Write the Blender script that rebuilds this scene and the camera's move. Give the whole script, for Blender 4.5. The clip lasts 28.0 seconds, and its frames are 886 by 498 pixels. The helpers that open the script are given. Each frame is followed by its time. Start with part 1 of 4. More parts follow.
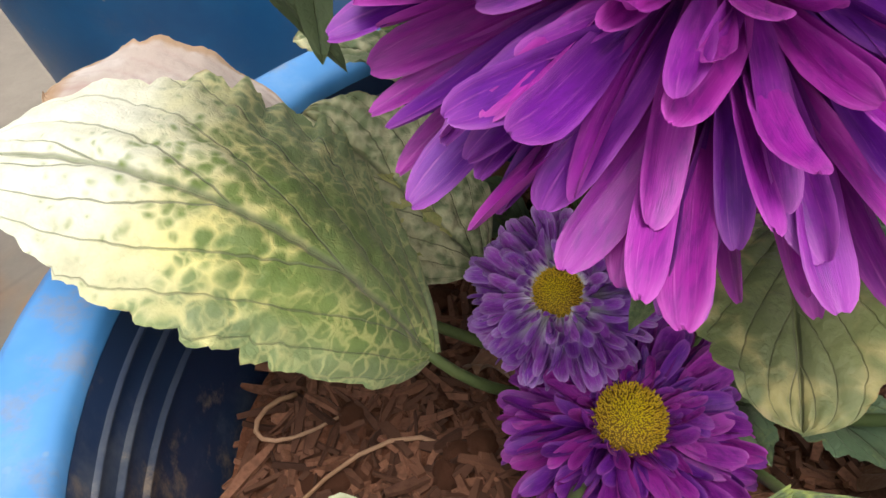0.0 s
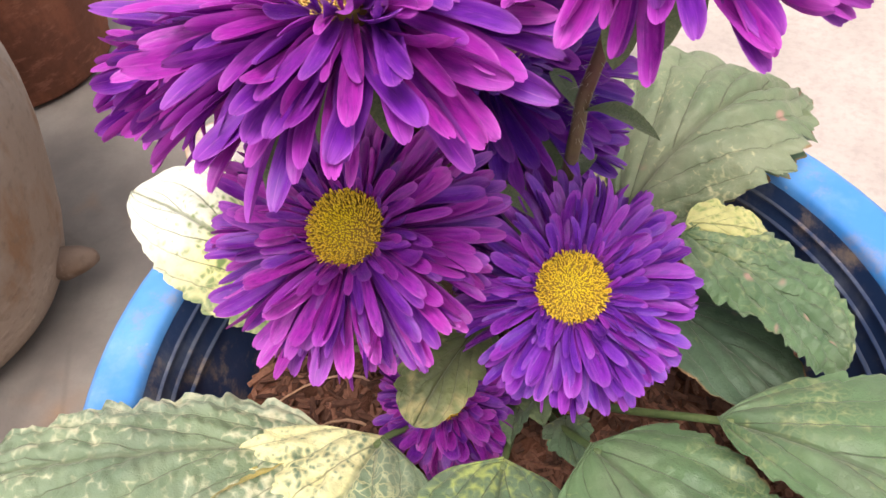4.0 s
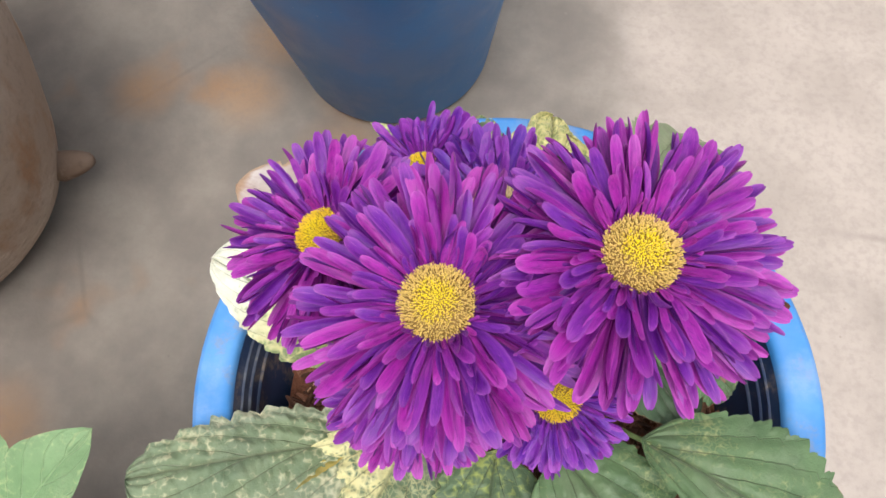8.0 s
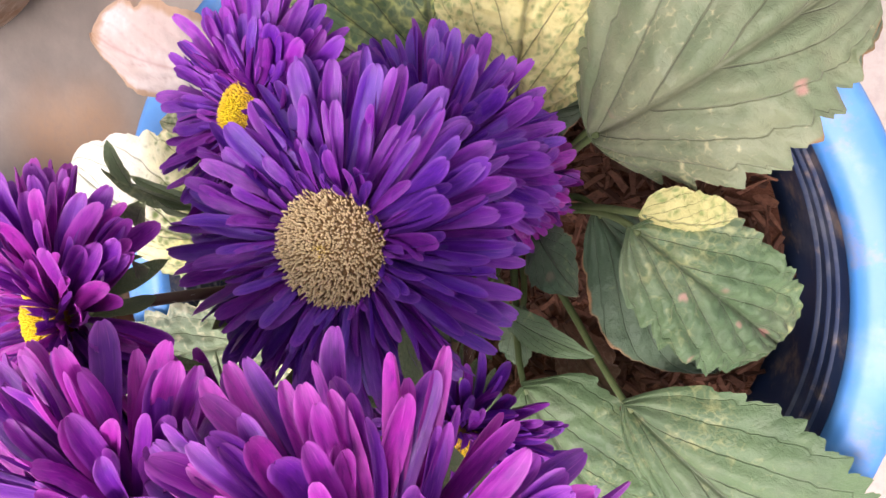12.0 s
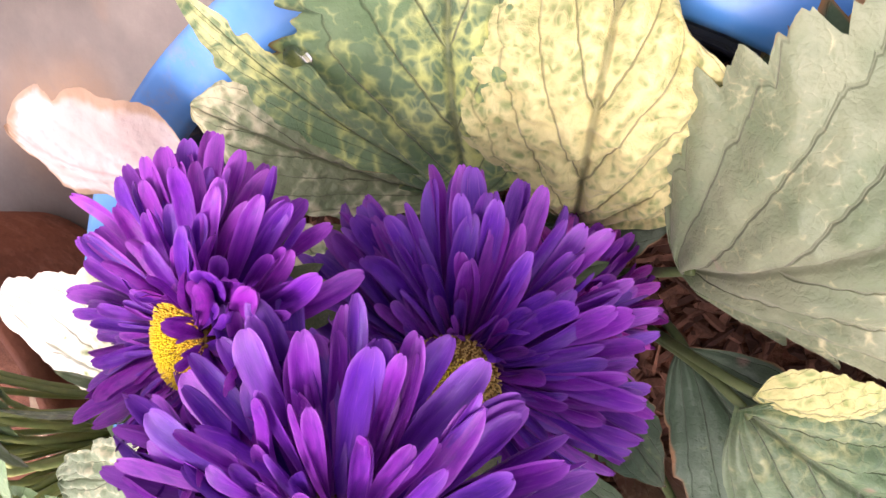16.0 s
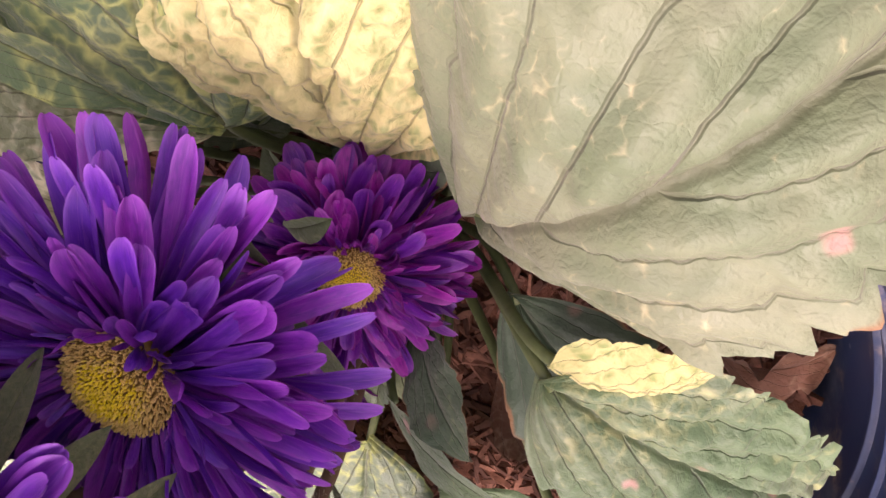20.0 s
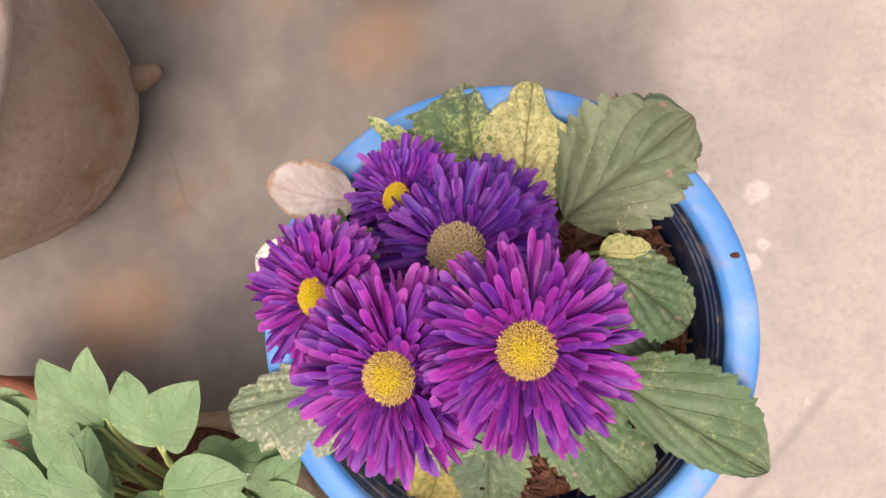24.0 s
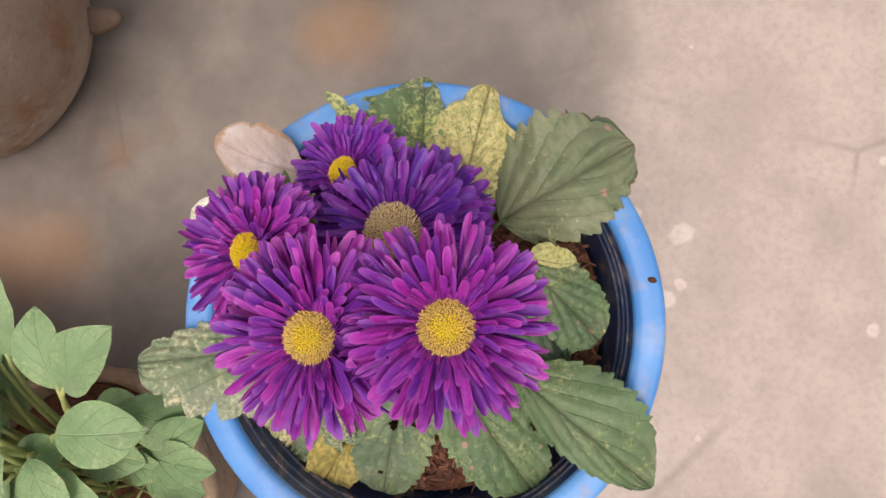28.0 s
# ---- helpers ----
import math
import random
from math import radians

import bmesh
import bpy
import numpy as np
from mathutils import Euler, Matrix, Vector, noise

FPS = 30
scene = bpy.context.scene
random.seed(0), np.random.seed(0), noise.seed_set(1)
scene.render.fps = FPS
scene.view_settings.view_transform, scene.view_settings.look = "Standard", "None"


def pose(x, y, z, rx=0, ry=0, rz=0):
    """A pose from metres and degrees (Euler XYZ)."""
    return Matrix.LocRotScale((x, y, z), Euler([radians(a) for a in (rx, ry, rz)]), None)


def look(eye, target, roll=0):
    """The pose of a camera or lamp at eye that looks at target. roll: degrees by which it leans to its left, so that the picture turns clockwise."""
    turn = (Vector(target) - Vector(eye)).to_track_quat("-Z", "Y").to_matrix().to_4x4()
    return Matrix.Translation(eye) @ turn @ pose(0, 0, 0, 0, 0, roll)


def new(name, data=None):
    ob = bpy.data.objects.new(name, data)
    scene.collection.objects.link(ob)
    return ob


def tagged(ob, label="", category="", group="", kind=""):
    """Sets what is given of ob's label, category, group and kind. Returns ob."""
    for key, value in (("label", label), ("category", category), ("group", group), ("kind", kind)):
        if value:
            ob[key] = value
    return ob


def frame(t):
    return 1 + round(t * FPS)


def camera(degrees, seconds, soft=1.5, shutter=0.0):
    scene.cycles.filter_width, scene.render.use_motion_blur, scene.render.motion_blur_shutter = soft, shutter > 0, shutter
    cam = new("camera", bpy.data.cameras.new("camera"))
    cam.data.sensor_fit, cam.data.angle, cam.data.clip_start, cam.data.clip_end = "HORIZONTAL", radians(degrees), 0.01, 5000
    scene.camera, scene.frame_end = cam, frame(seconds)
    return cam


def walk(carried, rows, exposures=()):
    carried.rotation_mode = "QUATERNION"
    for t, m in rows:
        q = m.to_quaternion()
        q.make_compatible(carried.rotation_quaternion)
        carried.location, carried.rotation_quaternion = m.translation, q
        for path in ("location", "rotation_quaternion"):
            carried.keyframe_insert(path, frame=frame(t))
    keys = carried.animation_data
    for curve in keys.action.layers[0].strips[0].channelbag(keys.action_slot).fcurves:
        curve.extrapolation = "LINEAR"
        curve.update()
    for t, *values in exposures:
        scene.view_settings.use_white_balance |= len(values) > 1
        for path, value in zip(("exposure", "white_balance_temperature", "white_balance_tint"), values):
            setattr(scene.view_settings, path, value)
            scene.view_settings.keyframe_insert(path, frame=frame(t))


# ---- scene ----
cam = camera(62.96, 28.0)
# seconds, place in metres, turn in degrees
PATH = [
    (0.0, -0.0489, -0.0812, 0.3561, 45.00, 3.24, -1.19),
    (0.5, -0.0443, -0.0817, 0.3475, 45.15, 3.38, -2.40),
    (1.0, -0.0354, -0.0852, 0.3490, 44.24, 3.92, -1.94),
    (1.5, -0.0210, -0.0936, 0.3510, 44.17, 4.80, -0.28),
    (2.0, 0.0007, -0.1024, 0.3543, 42.94, 4.52, 4.05),
    (2.5, 0.0135, -0.1102, 0.3656, 43.53, 5.93, 11.75),
    (3.0, 0.0303, -0.1139, 0.3837, 42.29, 5.94, 16.57),
    (3.5, 0.0427, -0.1116, 0.4129, 41.54, 5.90, 17.46),
    (4.0, 0.0368, -0.1082, 0.4450, 39.66, 7.05, 16.96),
    (4.5, 0.0329, -0.1032, 0.4675, 38.01, 8.32, 15.69),
    (6.5, 0.0090, -0.1000, 0.5181, 32.32, 5.55, 16.03),
    (7.0, 0.0049, -0.0877, 0.5317, 29.25, 3.90, 16.33),
    (7.5, 0.0072, -0.0721, 0.5436, 26.01, 3.16, 15.38),
    (8.0, 0.0054, -0.0619, 0.5636, 21.95, 2.59, 15.18),
    (8.5, -0.0015, -0.0371, 0.5731, 15.55, 2.62, 15.35),
    (9.0, -0.0019, -0.0070, 0.5691, 9.90, 3.16, 15.65),
    (9.5, -0.0011, 0.0217, 0.5511, 3.66, 3.62, 15.67),
    (10.0, -0.0081, 0.0484, 0.5272, -2.63, 6.06, 15.05),
    (10.5, 0.0058, 0.0624, 0.5113, -5.84, 8.08, 14.68),
    (11.0, 0.0172, 0.0744, 0.5087, -12.56, 12.69, 14.59),
    (11.5, 0.0325, 0.0928, 0.4869, -14.64, 16.08, 15.67),
    (13.5, 0.0528, 0.1041, 0.4471, -17.41, 22.23, 12.54),
    (14.0, 0.0344, 0.1210, 0.4269, -19.09, 21.83, 12.06),
    (14.5, 0.0305, 0.1273, 0.4146, -21.13, 21.38, 12.56),
    (15.0, 0.0302, 0.1316, 0.4120, -21.07, 20.72, 12.23),
    (15.5, 0.0284, 0.1296, 0.4114, -22.48, 20.94, 11.74),
    (16.0, 0.0099, 0.1330, 0.4009, -24.00, 20.17, 12.60),
    (16.5, -0.0275, 0.1103, 0.4083, -24.22, 19.93, 17.76),
    (17.0, -0.0262, 0.1130, 0.3907, -25.09, 18.84, 18.30),
    (17.5, -0.0147, 0.1320, 0.3732, -29.07, 18.72, 15.99),
    (18.0, -0.0171, 0.1357, 0.3668, -33.17, 18.11, 16.04),
    (18.5, 0.0115, 0.1381, 0.3670, -33.70, 19.53, 14.55),
    (19.0, 0.0402, 0.1405, 0.3496, -34.99, 19.73, 10.68),
    (19.5, 0.0441, 0.1361, 0.3485, -35.17, 20.70, 8.47),
    (20.0, 0.0493, 0.1378, 0.3514, -35.32, 22.14, 8.00),
    (20.5, 0.0506, 0.1406, 0.3570, -34.51, 21.99, 7.12),
    (21.0, 0.0493, 0.1510, 0.3695, -33.93, 21.53, 6.04),
    (21.5, 0.0460, 0.1623, 0.4241, -28.92, 18.30, 7.15),
    (22.0, 0.0454, 0.1659, 0.4720, -24.64, 17.77, 7.52),
    (22.5, 0.0375, 0.1624, 0.5292, -17.96, 14.36, 10.40),
    (24.5, 0.0581, 0.0187, 0.6593, 5.24, 11.79, 10.67),
    (25.0, 0.0713, 0.0106, 0.6738, 8.00, 12.20, 8.42),
    (25.5, 0.0610, -0.0049, 0.6822, 10.36, 11.22, 10.15),
    (26.0, 0.0673, 0.0202, 0.6410, 8.04, 9.80, 10.84),
    (26.5, 0.0709, 0.0231, 0.6415, 5.13, 7.69, 12.15),
    (27.0, 0.0651, 0.0279, 0.6694, 4.53, 7.92, 12.02),
    (27.5, 0.0590, 0.0323, 0.6720, 3.40, 6.73, 17.61),
    (28.0, 0.0505, 0.0339, 0.6493, 3.60, 6.45, 20.46),
]

walk(cam, [(t, pose(x, y, z, rx, ry, rz)) for t, x, y, z, rx, ry, rz in PATH],
     [(0.0, 0.25, 6700, 5), (1.0, 0.42, 6500, -4), (2.0, 0.68, 6400, 16), (3.0, 0.60, 6800, 30), (4.0, 0.5, 6600, 14), (6.5, 0.25, 6400, 6), (8.0, 0.08, 6400, 8), (9.0, 0.12, 6500, 12), (11.5, 0.48, 6600, 20),
      (14.0, 0.80, 6650, 31), (16.0, 0.92, 6650, 31), (18.0, 1.05, 6550, 32), (20.0, 0.94, 7100, 42), (21.0, 0.90, 7000, 40), (22.5, 0.42, 7550, 35), (24.5, 0.02, 7000, 17), (28.0, -0.16, 7050, 17)])

# ---- world and light: a bright overcast sky over a terrace, open on the right ----
world = bpy.data.worlds.new("sky")
scene.world = world
world.use_nodes = True
wt = world.node_tree
sky = wt.nodes.new("ShaderNodeTexSky")
sky.sky_type = "NISHITA"
sky.sun_disc = False
sky.sun_elevation = radians(73)
sky.sun_rotation = radians(162)
sky.dust_density = 5.0
sky.air_density = 1.0
bg = wt.nodes["Background"]
bg.inputs["Strength"].default_value = 0.22
desat = wt.nodes.new("ShaderNodeHueSaturation")
desat.inputs["Saturation"].default_value = 0.3
wt.links.new(sky.outputs[0], desat.inputs["Color"])
wt.links.new(desat.outputs[0], bg.inputs["Color"])
sun_data = bpy.data.lights.new("sun", "SUN")
sun_data.energy = 1.2
sun_data.angle = radians(28)
sun_data.color = (1.0, 0.95, 0.9)
sun = new("sun", sun_data)
sun.matrix_world = look((0.12, -0.42, 1.5), (0, 0, 0))


# ---- material helpers ----
class Mat:
    """A node material with short ways to add and link nodes."""

    def __init__(self, name):
        self.mat = bpy.data.materials.new(name)
        self.mat.use_nodes = True
        self.nt = self.mat.node_tree
        self.bsdf = self.nt.nodes["Principled BSDF"]
        self.out = self.nt.nodes["Material Output"]

    def n(self, kind, operation="", feature="", interpolation_type="", data_type="", blend_type="", attribute_name=""):
        node = self.nt.nodes.new("ShaderNode" + kind)
        if operation:
            node.operation = operation
        if feature:
            node.feature = feature
        if interpolation_type:
            node.interpolation_type = interpolation_type
        if data_type:
            node.data_type = data_type
        if blend_type:
            node.blend_type = blend_type
        if attribute_name:
            node.attribute_name = attribute_name
        return node

    def put(self, value, socket):
        if hasattr(value, "links") or isinstance(value, bpy.types.NodeSocket):
            self.nt.links.new(value, socket)
        else:
            socket.default_value = value

    def coords(self, which="Object"):
        return self.n("TexCoord").outputs[which]

    def scaled(self, vec, sx, sy, sz):
        m = self.n("Mapping")
        self.put(vec, m.inputs["Vector"])
        m.inputs["Scale"].default_value = (sx, sy, sz)
        return m.outputs[0]

    def noise(self, vec, scale, detail=4, rough=0.6):
        t = self.n("TexNoise")
        self.put(vec, t.inputs["Vector"])
        t.inputs["Scale"].default_value = scale
        t.inputs["Detail"].default_value = detail
        t.inputs["Roughness"].default_value = rough
        return t.outputs["Fac"]

    def voronoi(self, vec, scale, feature="F1", rand=1.0):
        t = self.n("TexVoronoi", feature=feature)
        self.put(vec, t.inputs["Vector"])
        t.inputs["Scale"].default_value = scale
        t.inputs["Randomness"].default_value = rand
        return t.outputs["Distance"]

    def ramp(self, fac, lo, hi, a=0.0, b=1.0):
        m = self.n("MapRange", interpolation_type="SMOOTHSTEP")
        self.put(fac, m.inputs["Value"])
        m.inputs["From Min"].default_value = lo
        m.inputs["From Max"].default_value = hi
        m.inputs["To Min"].default_value = a
        m.inputs["To Max"].default_value = b
        return m.outputs[0]

    def math(self, op, a, b=0.0):
        m = self.n("Math", operation=op)
        self.put(a, m.inputs[0])
        self.put(b, m.inputs[1])
        return m.outputs[0]

    def mix(self, fac, a, b, blend="MIX"):
        m = self.n("Mix", data_type="RGBA", blend_type=blend)
        self.put(fac, m.inputs[0])
        self.put(a if not isinstance(a, tuple) else (*a, 1.0), m.inputs[6])
        self.put(b if not isinstance(b, tuple) else (*b, 1.0), m.inputs[7])
        return m.outputs[2]

    def attr(self, name):
        return self.n("Attribute", attribute_name=name).outputs["Fac"]

    def rand(self):
        return self.n("ObjectInfo").outputs["Random"]

    def bump(self, height, strength, dist):
        b = self.n("Bump")
        self.put(height, b.inputs["Height"])
        b.inputs["Strength"].default_value = strength
        b.inputs["Distance"].default_value = dist
        self.put(b.outputs[0], self.bsdf.inputs["Normal"])
        return b.outputs[0]

    def done(self, color, rough, translucent=0.0, spec=0.5):
        self.put(color if not isinstance(color, tuple) else (*color, 1.0), self.bsdf.inputs["Base Color"])
        self.put(rough, self.bsdf.inputs["Roughness"])
        self.bsdf.inputs["Specular IOR Level"].default_value = spec
        if translucent:
            tr = self.n("BsdfTranslucent")
            self.put(color if not isinstance(color, tuple) else (*color, 1.0), tr.inputs["Color"])
            mx = self.n("MixShader")
            mx.inputs[0].default_value = translucent
            self.put(self.bsdf.outputs[0], mx.inputs[1])
            self.put(tr.outputs[0], mx.inputs[2])
            self.put(mx.outputs[0], self.out.inputs["Surface"])
        return self.mat


def petal_material(name, violet, magenta, pale, throat):
    m = Mat(name)
    uv = m.coords("UV")
    sep = m.n("SeparateXYZ")
    m.put(uv, sep.inputs[0])
    r = m.rand()
    col = m.mix(m.ramp(r, 0.15, 0.9), violet, magenta)
    streak = m.noise(m.scaled(uv, 9, 1.2, 1), 3.0, 3)
    col = m.mix(m.ramp(streak, 0.50, 0.78, 0.0, 0.34), col, pale)
    col = m.mix(m.ramp(m.noise(m.coords("Object"), 5.0, 3), 0.42, 0.72, 0.0, 0.5), col, tuple(c * 0.5 for c in violet))
    col = m.mix(m.ramp(sep.outputs["Y"], 0.0 if throat < 0.5 else 0.25, throat, 0.75 if throat < 0.5 else 0.97, 0.0), col, pale)
    col = m.mix(m.ramp(m.math("ABSOLUTE", m.math("SUBTRACT", sep.outputs["X"], 0.5)), 0.25, 0.5, 0.0, 0.14), col, pale)
    col = m.mix(m.ramp(sep.outputs["Y"], 0.85, 1.0, 0.0, 0.18), col, pale)
    m.bump(m.noise(m.scaled(uv, 14, 1, 1), 4.0, 2), 0.3, 0.0004)
    return m.done(col, 0.40, 0.15, 0.45)


def leaf_material(name, green, deep, pale, pallor, spots=0.0, rough=0.45, dots=430.0, ribs=4.0, sweep=0.72, vein_tone=0.62, edgy=0.22, fade=0.0, half=0.0, near=None, grey=0.0, lacy=1.0, burn=1.26):
    """pallor: how much of the blade has lost its green, 0 to 1; vein_tone: below 1 the veins are darker than the blade."""
    m = Mat(name)
    obj = m.coords("Object")
    uv = m.coords("UV")
    sep = m.n("SeparateXYZ")
    m.put(uv, sep.inputs[0])
    edge = m.attr("rim")
    n1 = m.noise(obj, 45.0, 3)
    n2 = m.noise(obj, 260.0, 4)
    # midrib, side ribs and finer veins between them
    au = m.math("ABSOLUTE", m.math("SUBTRACT", m.math("MULTIPLY", sep.outputs["X"], 2.0), 1.0))
    along = m.math("ADD", m.math("SUBTRACT", sep.outputs["Y"], m.math("MULTIPLY", au, sweep)), m.math("MULTIPLY", m.math("SUBTRACT", n1, 0.5), 0.05))
    fr = m.math("FRACT", m.math("ADD", m.math("MULTIPLY", along, ribs), 0.5))
    lat = m.math("MULTIPLY", m.ramp(m.math("ABSOLUTE", m.math("SUBTRACT", fr, 0.5)), 0.006, 0.042, 1.0, 0.0), m.math("SUBTRACT", 1.0, m.math("MULTIPLY", au, 0.65)))
    mid = m.ramp(au, 0.006, 0.045, 1.0, 0.0)
    vein = m.math("MAXIMUM", mid, lat)
    warp = m.n("VectorMath", operation="ADD")
    nv = m.n("TexNoise")
    m.put(obj, nv.inputs["Vector"])
    nv.inputs["Scale"].default_value = 180.0
    sc = m.n("VectorMath", operation="SCALE")
    m.put(nv.outputs["Color"], sc.inputs[0])
    sc.inputs["Scale"].default_value = 0.005
    m.put(obj, warp.inputs[0])
    m.put(sc.outputs[0], warp.inputs[1])
    d = m.voronoi(warp.outputs[0], dots)
    net = m.voronoi(warp.outputs[0], dots * 0.8, "DISTANCE_TO_EDGE")
    base = m.mix(m.ramp(n1, 0.35, 0.65), deep, green)
    big = m.noise(obj, 26.0, 3)
    size = m.ramp(m.math("ADD", big, m.math("MULTIPLY", edge, edgy)), 0.3, 0.8, 1.35 - 1.1 * pallor, 0.70 - 0.80 * pallor)
    if fade:  # greener towards the stalk
        size = m.math("ADD", size, m.math("MULTIPLY", m.math("SUBTRACT", 0.5, sep.outputs["Y"]), fade))
    if half:  # one side of the midrib still green
        size = m.math("ADD", size, m.ramp(sep.outputs["X"], 0.40, 0.52, half, 0.0))
    isgreen = m.ramp(m.math("SUBTRACT", size, d), -0.30, 0.30)
    if near:  # the lost green is yellower towards the stalk than at the tip
        worn = m.mix(m.ramp(m.math("ADD", sep.outputs["Y"], m.math("MULTIPLY", m.math("SUBTRACT", n1, 0.5), 0.5)), 0.45, 0.85), near, pale)
        col = m.mix(isgreen, worn, base)
    else:
        worn = pale
        col = m.mix(isgreen, pale, base)
    lace = m.math("MULTIPLY", m.ramp(net, 0.02, 0.15, 0.75 * lacy, 0.0), m.ramp(big, 0.42 + 0.22 * (0.5 - pallor), 0.66, 0.0, min(1.0, 0.25 + pallor)))
    col = m.mix(lace, col, worn)
    if grey:  # a duller band along the margin
        col = m.mix(m.math("MULTIPLY", m.ramp(edge, 0.12, 0.6, 0.0, grey), m.ramp(sep.outputs["Y"], 0.55, 0.8, 1.0, 0.25)), col, (0.30, 0.335, 0.25))
    col = m.mix(m.math("MULTIPLY", vein, 0.72), col, tuple((0.5 * g + 0.5 * (g * (1 - pallor) + p * pallor)) * vein_tone for g, p in zip(green, pale)))
    col = m.mix(m.ramp(n2, 0.35, 0.8, 0.0, 0.28), col, tuple(c * 0.6 for c in green))
    col = m.mix(m.ramp(m.noise(obj, 38.0, 4), 0.45, 0.75, 0.0, 0.13), col, (0.44, 0.38, 0.31))
    if spots:
        sp = m.voronoi(obj, 75.0)
        keep = m.ramp(m.noise(obj, 33.0, 1), 0.52, 0.58)
        col = m.mix(m.math("MULTIPLY", m.ramp(sp, 0.12, 0.2, spots, 0.0), keep), col, (0.46, 0.25, 0.20))
    brown = m.ramp(m.math("ADD", edge, m.math("MULTIPLY", m.noise(obj, 60.0, 2), 0.5)), burn, burn + 0.12)
    col = m.mix(brown, col, (0.27, 0.14, 0.06))
    h = m.math("ADD", m.math("MULTIPLY", m.noise(obj, 620.0, 3), 0.5), m.math("MULTIPLY", n1, 0.35))
    h = m.math("SUBTRACT", h, m.ramp(m.voronoi(warp.outputs[0], 620.0, "DISTANCE_TO_EDGE"), 0.0, 0.22, 0.07, 0.0))
    m.bump(m.math("SUBTRACT", h, m.math("MULTIPLY", vein, 1.2)), 0.7, 0.0009)
    m.bsdf.inputs["Sheen Weight"].default_value = 0.20
    m.bsdf.inputs["Sheen Roughness"].default_value = 0.45
    m.bsdf.inputs["Sheen Tint"].default_value = (1.0, 0.89, 0.78, 1.0)
    return m.done(col, m.ramp(n2, 0.3, 0.7, rough + 0.04, rough + 0.20), 0.18, 0.4)


